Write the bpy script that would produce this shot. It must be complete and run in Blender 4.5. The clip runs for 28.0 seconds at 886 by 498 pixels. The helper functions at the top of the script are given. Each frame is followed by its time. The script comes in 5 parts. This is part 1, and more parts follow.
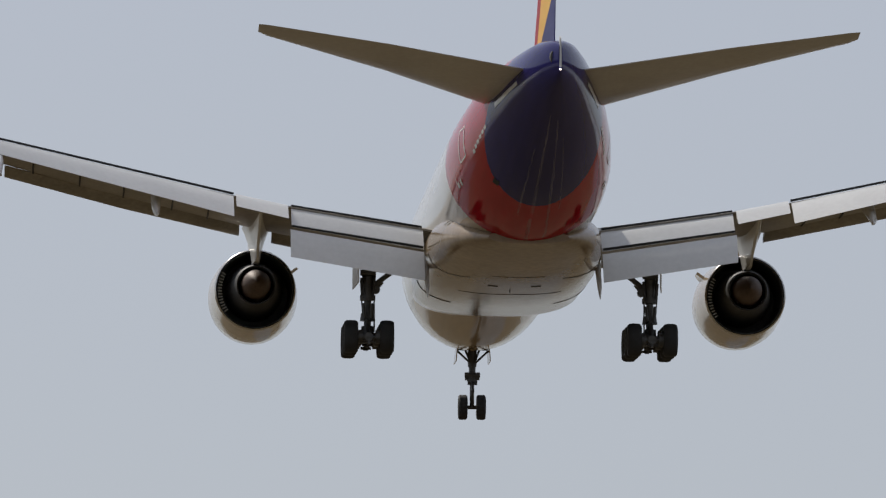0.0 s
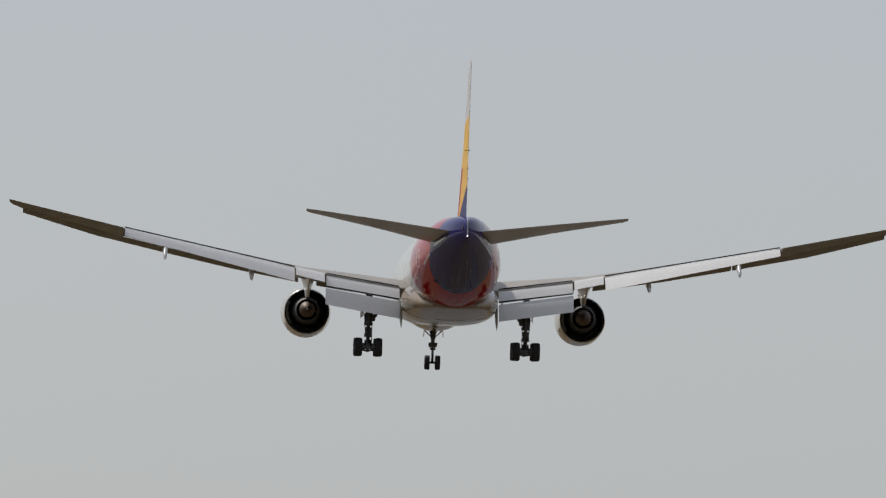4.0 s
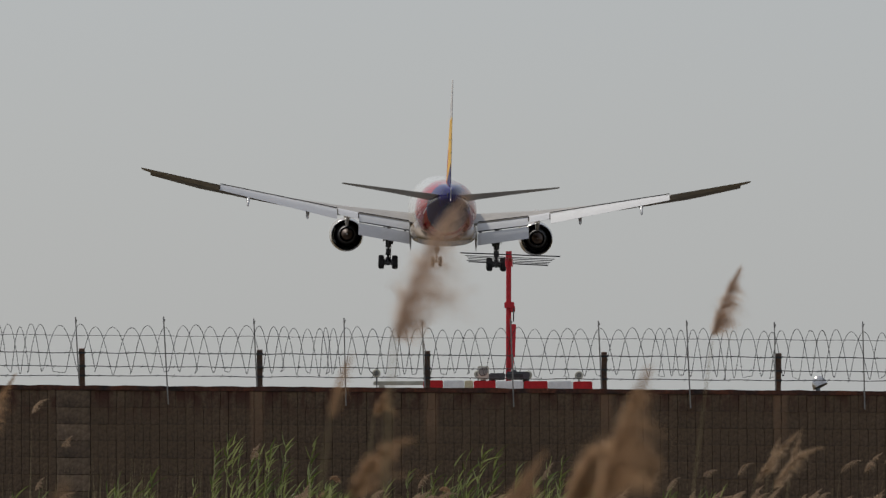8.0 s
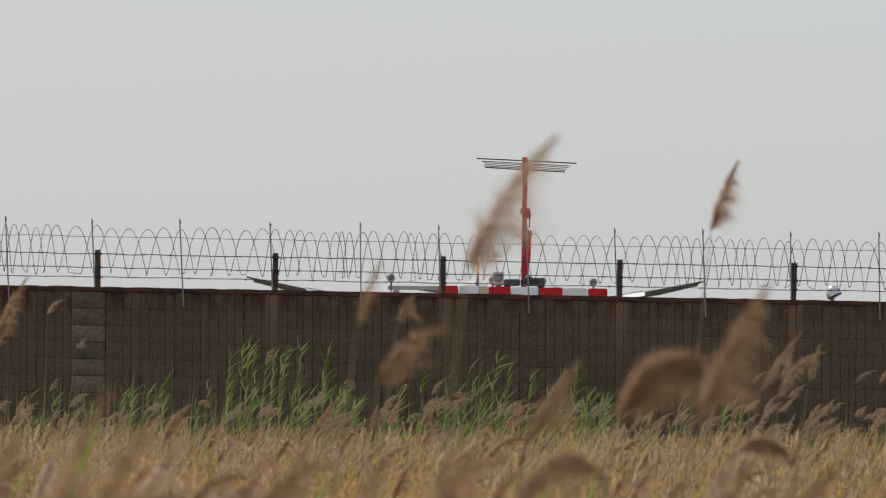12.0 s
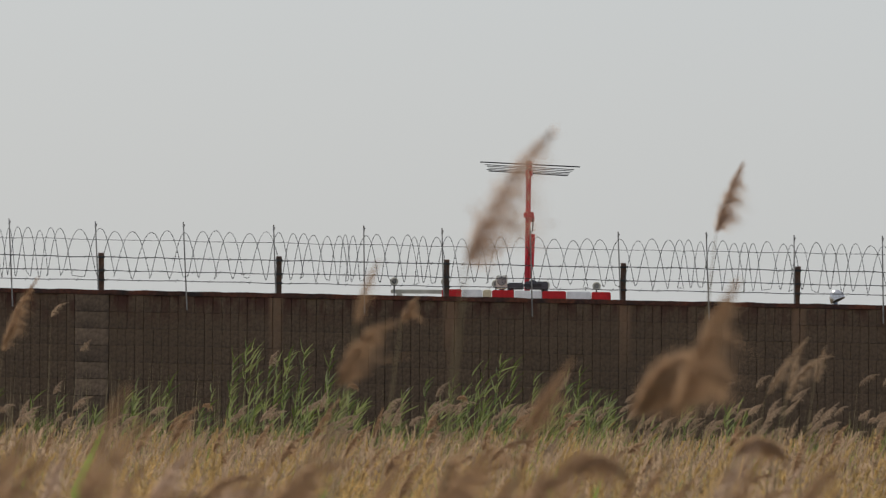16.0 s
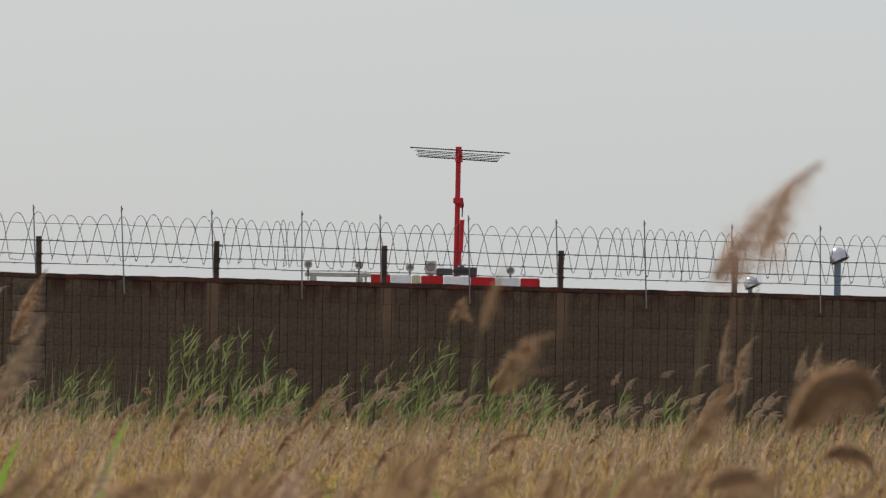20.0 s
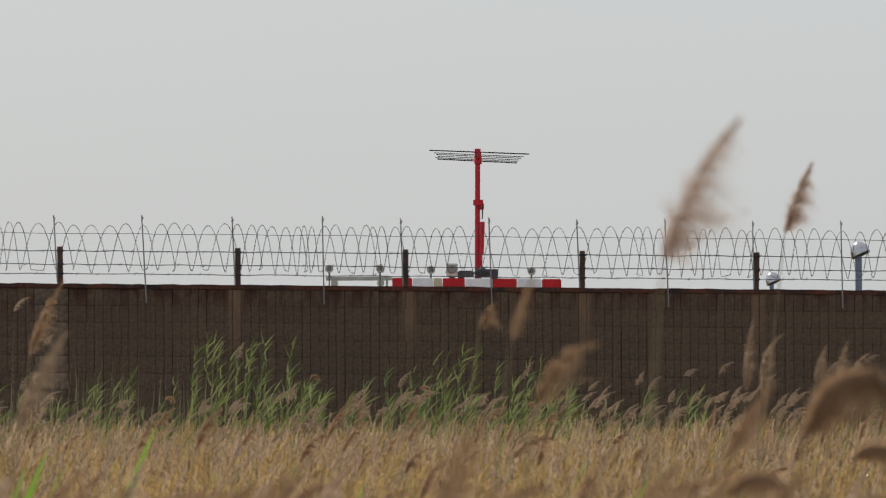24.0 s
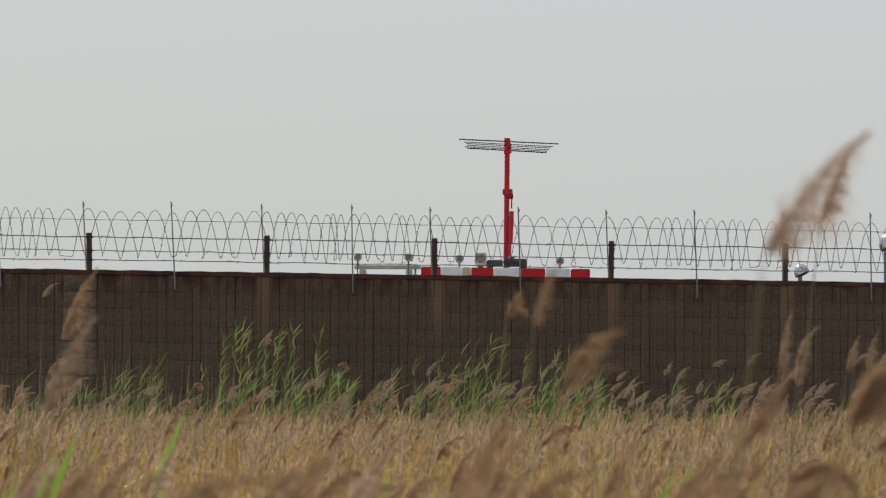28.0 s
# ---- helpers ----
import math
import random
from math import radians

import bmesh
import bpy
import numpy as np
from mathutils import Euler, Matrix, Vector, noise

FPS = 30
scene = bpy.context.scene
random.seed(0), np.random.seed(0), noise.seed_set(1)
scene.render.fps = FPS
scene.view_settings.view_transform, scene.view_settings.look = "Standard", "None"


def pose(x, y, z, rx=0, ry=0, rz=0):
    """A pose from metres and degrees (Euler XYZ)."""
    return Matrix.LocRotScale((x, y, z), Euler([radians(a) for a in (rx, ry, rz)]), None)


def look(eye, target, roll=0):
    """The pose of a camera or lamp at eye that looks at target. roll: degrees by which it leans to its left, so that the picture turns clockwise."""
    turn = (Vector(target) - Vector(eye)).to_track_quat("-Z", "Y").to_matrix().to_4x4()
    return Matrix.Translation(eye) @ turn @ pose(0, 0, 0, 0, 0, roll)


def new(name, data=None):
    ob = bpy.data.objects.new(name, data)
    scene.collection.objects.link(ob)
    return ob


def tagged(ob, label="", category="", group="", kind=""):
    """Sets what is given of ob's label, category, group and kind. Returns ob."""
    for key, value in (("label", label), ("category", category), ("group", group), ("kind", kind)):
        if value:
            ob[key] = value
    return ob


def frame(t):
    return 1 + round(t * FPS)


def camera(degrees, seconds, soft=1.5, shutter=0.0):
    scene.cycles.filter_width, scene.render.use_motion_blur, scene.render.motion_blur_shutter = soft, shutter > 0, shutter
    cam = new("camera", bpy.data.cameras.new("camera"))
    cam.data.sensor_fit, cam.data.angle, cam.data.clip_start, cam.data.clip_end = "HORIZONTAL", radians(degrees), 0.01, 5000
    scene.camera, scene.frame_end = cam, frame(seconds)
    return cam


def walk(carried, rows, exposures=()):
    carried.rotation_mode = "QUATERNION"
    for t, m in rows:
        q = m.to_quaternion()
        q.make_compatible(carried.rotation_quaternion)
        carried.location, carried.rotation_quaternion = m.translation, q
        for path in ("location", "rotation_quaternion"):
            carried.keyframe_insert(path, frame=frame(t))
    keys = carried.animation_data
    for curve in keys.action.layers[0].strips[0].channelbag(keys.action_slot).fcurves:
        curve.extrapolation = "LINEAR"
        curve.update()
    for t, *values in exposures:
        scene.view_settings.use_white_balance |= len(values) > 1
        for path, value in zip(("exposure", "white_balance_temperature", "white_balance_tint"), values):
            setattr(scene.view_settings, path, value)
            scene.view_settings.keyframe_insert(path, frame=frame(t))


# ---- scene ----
# ---------------------------------------------------------------- camera
cam = camera(5.6, 28.0, soft=1.2)
cam.data.dof.use_dof = True
cam.data.dof.focus_distance = 185.0
cam.data.dof.aperture_fstop = 21.0


def aim(x, z, yaw, pitch, roll):
    return pose(x, 0, z, 90 + pitch, 0, yaw) @ pose(0, 0, 0, 0, 0, roll)


# seconds, x, z, yaw to the left, pitch up, roll
SWING = [
    (0.0, 0.38, 1.68, 1.277, 9.12, 0.0),
    (0.5, 0.38, 1.68, 1.088, 8.116, 0.0),
    (1.0, 0.38, 1.68, 0.835, 7.419, 0.0),
    (1.5, 0.38, 1.68, 0.78, 6.64, 0.0),
    (2.0, 0.38, 1.68, 0.645, 6.209, 0.0),
    (2.5, 0.38, 1.68, 0.547, 5.789, 0.0),
    (3.0, 0.38, 1.68, 0.617, 5.16, 0.0),
    (3.5, 0.38, 1.68, 0.547, 4.614, 0.0),
    (5.5, 0.364, 1.694, 0.469, 2.898, -0.025),
    (6.0, 0.4, 1.693, 0.452, 2.474, -0.786),
    (6.5, 0.393, 1.672, 0.412, 2.352, -0.623),
    (7.0, 0.388, 1.671, 0.329, 2.001, -0.651),
    (7.5, 0.386, 1.672, 0.271, 1.758, -0.492),
    (8.0, 0.38, 1.668, 0.322, 1.647, -0.373),
    (8.5, 0.383, 1.666, 0.331, 1.515, -0.428),
    (9.0, 0.383, 1.666, 0.362, 1.463, -0.487),
    (9.5, 0.379, 1.671, 0.375, 1.349, -0.288),
    (10.0, 0.382, 1.668, 0.34, 1.203, -0.412),
    (10.5, 0.382, 1.672, 0.34, 1.102, -0.249),
    (11.0, 0.38, 1.673, 0.411, 1.064, 0.143),
    (11.5, 0.364, 1.673, 0.407, 1.045, 0.199),
    (13.5, 0.362, 1.67, 0.457, 1.085, 0.732),
    (14.0, 0.363, 1.669, 0.34, 1.106, 0.513),
    (14.5, 0.364, 1.669, 0.307, 1.078, 0.513),
    (15.0, 0.364, 1.669, 0.349, 1.064, 0.506),
    (15.5, 0.359, 1.667, 0.354, 1.027, 0.324),
    (16.0, 0.357, 1.666, 0.436, 1.071, 0.363),
    (16.5, 0.327, 1.659, 0.496, 1.109, 0.573),
    (17.0, 0.288, 1.662, 0.399, 1.163, 0.976),
    (17.5, 0.244, 1.67, 0.647, 0.931, 0.51),
    (18.0, 0.187, 1.672, 0.76, 0.96, 0.786),
    (18.5, 0.182, 1.678, 0.508, 1.073, 0.756),
    (19.0, 0.065, 1.693, -0.213, 1.161, 0.921),
    (19.5, 0.02, 1.696, -0.324, 1.338, 0.884),
    (20.0, -0.029, 1.706, -0.177, 0.966, 0.818),
    (20.5, -0.029, 1.71, -0.34, 0.877, 0.439),
    (21.0, -0.057, 1.703, -0.484, 0.82, 0.285),
    (21.5, -0.056, 1.694, -0.085, 0.845, 0.549),
    (23.5, -0.05, 1.715, -0.161, 0.944, -0.267),
    (24.0, -0.037, 1.72, -0.048, 0.975, -0.299),
    (24.5, -0.024, 1.714, 0.01, 0.985, -0.624),
    (25.0, -0.0, 1.7, 0.0, 0.897, -0.737),
    (25.5, -0.026, 1.71, -0.011, 0.872, -1.119),
    (26.0, -0.029, 1.708, -0.091, 1.008, -0.789),
    (26.5, -0.027, 1.695, -0.057, 0.904, -0.45),
    (27.0, -0.035, 1.708, 0.01, 0.74, -0.055),
    (27.5, -0.029, 1.714, 0.095, 0.818, 0.068),
    (28.0, -0.044, 1.715, 0.132, 0.908, 0.135),
]
EXPOSURE = [(0, 0.0), (6, -0.05), (7, -0.11), (8, -0.09), (9, 0.0), (10, 0.22), (11, 0.36), (14, 0.28), (17, 0.27), (20, 0.34), (28, 0.34)]
walk(cam, [(t, aim(*r)) for t, *r in SWING], EXPOSURE)

# ---------------------------------------------------------------- light
SUN_ELEVATION, SUN_AZIMUTH = 48.0, -38.0      # azimuth from the view's forward (+y), clockwise
world = bpy.data.worlds.new("hazy_sky")
scene.world = world
world.use_nodes = True
wn, wl = world.node_tree.nodes, world.node_tree.links
sky = wn.new("ShaderNodeTexSky")
sky.sky_type = "NISHITA"
sky.sun_disc = False
sky.sun_elevation = radians(SUN_ELEVATION)
sky.sun_rotation = radians(SUN_AZIMUTH)
sky.air_density = 1.0
sky.dust_density = 2.0
sky.ozone_density = 1.0
wn["Background"].inputs["Strength"].default_value = 0.09
# a thin even haze lies over the clear sky: bluish above, paler towards the horizon
coord, split, rise, haze, veil = wn.new("ShaderNodeTexCoord"), wn.new("ShaderNodeSeparateXYZ"), wn.new("ShaderNodeMapRange"), wn.new("ShaderNodeMix"), wn.new("ShaderNodeMix")
haze.data_type = veil.data_type = "RGBA"
rise.inputs["From Min"].default_value, rise.inputs["From Max"].default_value = -0.01, 0.22
wl.new(coord.outputs["Generated"], split.inputs["Vector"])
wl.new(split.outputs["Z"], rise.inputs["Value"])
wl.new(rise.outputs["Result"], haze.inputs["Factor"])
haze.inputs["A"].default_value = (5.15, 5.41, 5.53, 1)
haze.inputs["B"].default_value = (5.06, 5.40, 6.27, 1)
veil.inputs["Factor"].default_value = 0.8
wl.new(sky.outputs["Color"], veil.inputs["A"])
wl.new(haze.outputs["Result"], veil.inputs["B"])
wl.new(veil.outputs["Result"], wn["Background"].inputs["Color"])
sun = new("sun", bpy.data.lights.new("sun", "SUN"))
sun.data.energy = 3.5
sun.data.angle = radians(0.6)
sun.data.color = (1.0, 0.95, 0.87)
_e, _a = radians(SUN_ELEVATION), radians(SUN_AZIMUTH)
sun.matrix_world = look((0, 0, 30), Vector((0, 0, 30)) - Vector((math.sin(_a) * math.cos(_e), math.cos(_a) * math.cos(_e), math.sin(_e))))

# ---------------------------------------------------------------- materials
def mat(name, base, rough=0.6, metal=0.0, var=0.15, scale=3.0, fine=40.0, bump=0.0, second=None, coat=0.0, per_object=0.0, translucent=0.0, spec=0.5):
    """A surface with colour variation at two scales and a fine relief."""
    m = bpy.data.materials.new(name)
    m.use_nodes = True
    n, l = m.node_tree.nodes, m.node_tree.links
    b = n["Principled BSDF"]
    b.inputs["Roughness"].default_value = rough
    b.inputs["Metallic"].default_value = metal
    b.inputs["Coat Weight"].default_value = coat
    b.inputs["Specular IOR Level"].default_value = spec
    tc = n.new("ShaderNodeTexCoord")
    big, small = n.new("ShaderNodeTexNoise"), n.new("ShaderNodeTexNoise")
    big.inputs["Scale"].default_value, small.inputs["Scale"].default_value = scale, fine
    big.inputs["Detail"].default_value = 5
    l.new(tc.outputs["Object"], big.inputs["Vector"])
    l.new(tc.outputs["Object"], small.inputs["Vector"])
    mix = n.new("ShaderNodeMix")
    mix.data_type = "RGBA"
    second = second or tuple(c * (1 - 1.6 * var) for c in base)
    mix.inputs["A"].default_value, mix.inputs["B"].default_value = (*base, 1), (*second, 1)
    ramp = n.new("ShaderNodeMapRange")
    ramp.inputs["From Min"].default_value, ramp.inputs["From Max"].default_value = 0.35, 0.68
    l.new(big.outputs["Fac"], ramp.inputs["Value"])
    l.new(ramp.outputs["Result"], mix.inputs["Factor"])
    hsv = n.new("ShaderNodeHueSaturation")
    val = n.new("ShaderNodeMapRange")
    val.inputs["From Min"].default_value, val.inputs["From Max"].default_value = 0.3, 0.7
    val.inputs["To Min"].default_value, val.inputs["To Max"].default_value = 1 - var, 1 + var
    l.new(small.outputs["Fac"], val.inputs["Value"])
    if per_object:
        info, mul, rng = n.new("ShaderNodeObjectInfo"), n.new("ShaderNodeMath"), n.new("ShaderNodeMapRange")
        rng.inputs["To Min"].default_value, rng.inputs["To Max"].default_value = 1 - per_object, 1 + per_object
        mul.operation = "MULTIPLY"
        l.new(info.outputs["Random"], rng.inputs["Value"])
        l.new(rng.outputs["Result"], mul.inputs[0])
        l.new(val.outputs["Result"], mul.inputs[1])
        l.new(mul.outputs["Value"], hsv.inputs["Value"])
    else:
        l.new(val.outputs["Result"], hsv.inputs["Value"])
    l.new(mix.outputs["Result"], hsv.inputs["Color"])
    l.new(hsv.outputs["Color"], b.inputs["Base Color"])
    if bump:
        bp = n.new("ShaderNodeBump")
        bp.inputs["Strength"].default_value = bump
        bp.inputs["Distance"].default_value = 0.02
        l.new(small.outputs["Fac"], bp.inputs["Height"])
        l.new(bp.outputs["Normal"], b.inputs["Normal"])
    if translucent:
        tr, add = n.new("ShaderNodeBsdfTranslucent"), n.new("ShaderNodeMixShader")
        add.inputs["Fac"].default_value = translucent
        l.new(hsv.outputs["Color"], tr.inputs["Color"])
        l.new(b.outputs["BSDF"], add.inputs[1])
        l.new(tr.outputs["BSDF"], add.inputs[2])
        l.new(add.outputs["Shader"], n["Material Output"].inputs["Surface"])
    return m


def plant_mat(name, first, second, third, translucent=0.35, rough=0.7):
    """Leaf or straw: every blade takes its own tint between three colours."""
    m = bpy.data.materials.new(name)
    m.use_nodes = True
    n, l = m.node_tree.nodes, m.node_tree.links
    b = n["Principled BSDF"]
    b.inputs["Roughness"].default_value = rough
    b.inputs["Specular IOR Level"].default_value = 0.45
    geo, ramp = n.new("ShaderNodeNewGeometry"), n.new("ShaderNodeValToRGB")
    ramp.color_ramp.elements[0].color, ramp.color_ramp.elements[1].color = (*first, 1), (*third, 1)
    ramp.color_ramp.elements.new(0.5).color = (*second, 1)
    l.new(geo.outputs["Random Per Island"], ramp.inputs["Fac"])
    noise_, tc, hsv, val = n.new("ShaderNodeTexNoise"), n.new("ShaderNodeTexCoord"), n.new("ShaderNodeHueSaturation"), n.new("ShaderNodeMapRange")
    noise_.inputs["Scale"].default_value = 1.3
    l.new(tc.outputs["Object"], noise_.inputs["Vector"])
    val.inputs["From Min"].default_value, val.inputs["From Max"].default_value = 0.3, 0.7
    val.inputs["To Min"].default_value, val.inputs["To Max"].default_value = 0.6, 1.3
    l.new(noise_.outputs["Fac"], val.inputs["Value"])
    l.new(val.outputs["Result"], hsv.inputs["Value"])
    l.new(ramp.outputs["Color"], hsv.inputs["Color"])
    l.new(hsv.outputs["Color"], b.inputs["Base Color"])
    tr, mx = n.new("ShaderNodeBsdfTranslucent"), n.new("ShaderNodeMixShader")
    mx.inputs["Fac"].default_value = translucent
    l.new(hsv.outputs["Color"], tr.inputs["Color"])
    l.new(b.outputs["BSDF"], mx.inputs[1])
    l.new(tr.outputs["BSDF"], mx.inputs[2])
    l.new(mx.outputs["Shader"], n["Material Output"].inputs["Surface"])
    return m


def livery(name, ground, bands, rough=0.075, spec=0.06):
    """Paint in fields: each band is (a, b, where, colour), laid where y + a*z + b < where; grime runs along the hull."""
    m = bpy.data.materials.new(name)
    m.use_nodes = True
    n, l = m.node_tree.nodes, m.node_tree.links
    b = n["Principled BSDF"]
    b.inputs["Roughness"].default_value = rough
    b.inputs["Specular IOR Level"].default_value = spec
    tc = n.new("ShaderNodeTexCoord")
    colour = None
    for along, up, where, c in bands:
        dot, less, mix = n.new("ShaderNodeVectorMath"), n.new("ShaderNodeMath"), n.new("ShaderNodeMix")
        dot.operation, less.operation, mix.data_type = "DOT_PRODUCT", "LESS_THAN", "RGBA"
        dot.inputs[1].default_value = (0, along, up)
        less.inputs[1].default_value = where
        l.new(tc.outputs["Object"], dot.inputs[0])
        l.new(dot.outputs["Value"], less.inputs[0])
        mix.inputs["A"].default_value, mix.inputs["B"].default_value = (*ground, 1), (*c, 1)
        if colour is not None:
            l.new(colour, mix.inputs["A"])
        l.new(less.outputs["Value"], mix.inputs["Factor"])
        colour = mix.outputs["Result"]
    grime, stretch = n.new("ShaderNodeTexNoise"), n.new("ShaderNodeMapping")
    grime.inputs["Scale"].default_value = 0.9
    grime.inputs["Detail"].default_value = 7
    stretch.inputs["Scale"].default_value = (3.0, 0.22, 1.2)
    l.new(tc.outputs["Object"], stretch.inputs["Vector"])
    l.new(stretch.outputs["Vector"], grime.inputs["Vector"])
    hsv, val, gloss = n.new("ShaderNodeHueSaturation"), n.new("ShaderNodeMapRange"), n.new("ShaderNodeMapRange")
    for node, lo, hi in ((val, 0.9, 1.05), (gloss, rough + 0.05, rough - 0.035)):
        node.inputs["From Min"].default_value, node.inputs["From Max"].default_value = 0.3, 0.7
        node.inputs["To Min"].default_value, node.inputs["To Max"].default_value = lo, hi
        l.new(grime.outputs["Fac"], node.inputs["Value"])
    l.new(gloss.outputs["Result"], b.inputs["Roughness"])
    l.new(val.outputs["Result"], hsv.inputs["Value"])
    l.new(colour, hsv.inputs["Color"])
    l.new(hsv.outputs["Color"], b.inputs["Base Color"])
    return m


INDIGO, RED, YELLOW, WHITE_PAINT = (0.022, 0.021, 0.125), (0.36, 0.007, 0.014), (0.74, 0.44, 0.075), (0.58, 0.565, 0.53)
# first field: brown ground's reflection, coloured into the white hull's underside; the rest is livery
M_HULL = livery("hull_paint_ground_bounce", WHITE_PAINT, [(0, 1, -1.9, (0.40, 0.31, 0.205)), (1, -0.5, -11.9, RED), (1, 1.5, -21.2, INDIGO)])
M_FIN = livery("fin_paint", RED, [(1, 1.2, -16.6, YELLOW), (0, -1, -6.2, YELLOW), (1, 3.87, -9.6, INDIGO), (-0.1, -1, -6.6, (0.60, 0.58, 0.56))], 0.4, 0.05)
M_WING = mat("wing_grey", (0.29, 0.262, 0.222), 0.4, var=0.15, scale=0.8, fine=6, spec=0.3)
M_FLAP = mat("flap_grey", (0.60, 0.595, 0.58), 0.26, var=0.03, scale=0.7, fine=5, spec=0.4)
M_STAB = mat("stabilizer_grey", (0.47, 0.435, 0.39), 0.26, var=0.045, scale=0.7, fine=5, spec=0.3)
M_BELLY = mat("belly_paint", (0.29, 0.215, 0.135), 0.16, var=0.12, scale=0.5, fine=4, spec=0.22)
M_COWL = mat("cowl_paint", (0.47, 0.375, 0.255), 0.1, var=0.08, scale=0.6, fine=5, spec=0.5)
M_SOOT = mat("sooty_metal", (0.055, 0.054, 0.054), 0.62, 0.0, var=0.25, scale=2, fine=12)
M_HOT = mat("heat_stained_metal", (0.10, 0.062, 0.042), 0.6, 0.2, var=0.2, scale=2, fine=12)
M_GEAR = mat("gear_steel", (0.09, 0.09, 0.09), 0.45, 0.5, var=0.2, scale=3, fine=20)
M_TYRE = mat("tyre_rubber", (0.018, 0.018, 0.019), 0.8, var=0.2, scale=3, fine=20)
M_SEAM = mat("seam_shadow_gap", (0.02, 0.02, 0.02), 0.7, var=0.1)
M_LINE = mat("white_marking", (0.75, 0.73, 0.70), 0.5, var=0.1)
M_SILVER = mat("bare_metal", (0.58, 0.56, 0.53), 0.24, 0.95, var=0.1)
def stained_block():
    m = mat("concrete_block", (0.128, 0.084, 0.052), 0.92, var=0.30, scale=1.3, fine=28, bump=0.5, per_object=0.06, second=(0.09, 0.062, 0.040))
    n, l = m.node_tree.nodes, m.node_tree.links
    b = n["Principled BSDF"]
    under = b.inputs["Base Color"].links[0].from_socket
    geo, mp, nz, sep = n.new("ShaderNodeNewGeometry"), n.new("ShaderNodeMapping"), n.new("ShaderNodeTexNoise"), n.new("ShaderNodeSeparateXYZ")
    mp.inputs["Scale"].default_value = (9.0, 1.0, 3.2)
    nz.inputs["Scale"].default_value = 1.0
    nz.inputs["Detail"].default_value = 4
    l.new(geo.outputs["Position"], mp.inputs["Vector"])
    l.new(mp.outputs["Vector"], nz.inputs["Vector"])
    l.new(geo.outputs["Position"], sep.inputs["Vector"])
    runs, high, both, mix = n.new("ShaderNodeMapRange"), n.new("ShaderNodeMapRange"), n.new("ShaderNodeMath"), n.new("ShaderNodeMix")
    runs.inputs["From Min"].default_value, runs.inputs["From Max"].default_value = 0.42, 0.58
    high.inputs["From Min"].default_value, high.inputs["From Max"].default_value = 2.66, 2.97
    l.new(nz.outputs["Fac"], runs.inputs["Value"])
    l.new(sep.outputs["Z"], high.inputs["Value"])
    both.operation, mix.data_type = "MULTIPLY", "RGBA"
    l.new(runs.outputs["Result"], both.inputs[0])
    l.new(high.outputs["Result"], both.inputs[1])
    l.new(both.outputs["Value"], mix.inputs["Factor"])
    l.new(under, mix.inputs["A"])
    mix.inputs["B"].default_value = (0.065, 0.024, 0.015, 1)
    # pale washed-out streaks where water runs down from the posts
    away, wrap, dist, near, fade, weak, streak = (n.new("ShaderNode" + k) for k in ("Math", "Math", "Math", "MapRange", "MapRange", "Math", "Mix"))
    away.operation, wrap.operation, dist.operation, weak.operation, streak.data_type = "ADD", "PINGPONG", "SUBTRACT", "MULTIPLY", "RGBA"
    away.inputs[1].default_value = 4.22 + 1.945 * 40
    wrap.inputs[1].default_value = 1.945 / 2
    l.new(sep.outputs["X"], away.inputs[0])
    l.new(away.outputs["Value"], wrap.inputs[0])
    l.new(wrap.outputs["Value"], dist.inputs[0])
    dist.inputs[1].default_value = 0.0
    near.inputs["From Min"].default_value, near.inputs["From Max"].default_value = 0.09, 0.05
    l.new(dist.outputs["Value"], near.inputs["Value"])
    fade.inputs["From Min"].default_value, fade.inputs["From Max"].default_value = 2.2, 2.75
    l.new(sep.outputs["Z"], fade.inputs["Value"])
    l.new(near.outputs["Result"], weak.inputs[0])
    patchy = n.new("ShaderNodeMath")
    patchy.operation = "MULTIPLY"
    l.new(fade.outputs["Result"], patchy.inputs[0])
    l.new(nz.outputs["Fac"], patchy.inputs[1])
    l.new(patchy.outputs["Value"], weak.inputs[1])
    l.new(weak.outputs["Value"], streak.inputs["Factor"])
    l.new(mix.outputs["Result"], streak.inputs["A"])
    streak.inputs["B"].default_value = (0.27, 0.16, 0.095, 1)
    l.new(streak.outputs["Result"], b.inputs["Base Color"])
    return m


M_BLOCK = stained_block()
M_PILASTER = mat("pale_smeared_block", (0.175, 0.122, 0.082), 0.92, var=0.28, scale=5.0, fine=30, bump=0.5, per_object=0.28, second=(0.085, 0.06, 0.042))
M_MORTAR = mat("mortar", (0.088, 0.064, 0.048), 0.95, var=0.2, scale=2, fine=40)
M_RUST = mat("rusted_coping", (0.11, 0.034, 0.016), 0.9, var=0.4, scale=4.5, fine=25, second=(0.028, 0.018, 0.015), bump=0.4)
M_POST = mat("rusty_post", (0.075, 0.055, 0.045), 0.8, 0.2, var=0.35, scale=6, fine=40, second=(0.15, 0.08, 0.05))
M_WIRE = mat("galvanised_wire", (0.05, 0.05, 0.052), 0.6, 0.2, var=0.2, scale=4, fine=30)
M_ROD = mat("pale_galvanised_rod", (0.30, 0.29, 0.275), 0.5, 0.4, var=0.2, scale=4, fine=30)
M_MAST = mat("red_mast_paint", (0.60, 0.012, 0.024), 0.45, var=0.12, scale=3, fine=20)
M_BOARD_RED = mat("red_board_paint", (0.66, 0.018, 0.024), 0.45, var=0.1, scale=3, fine=20, translucent=0.3)
M_BOARD_WHITE = mat("white_board_paint", (0.86, 0.86, 0.86), 0.45, var=0.06, scale=3, fine=20, translucent=0.3)
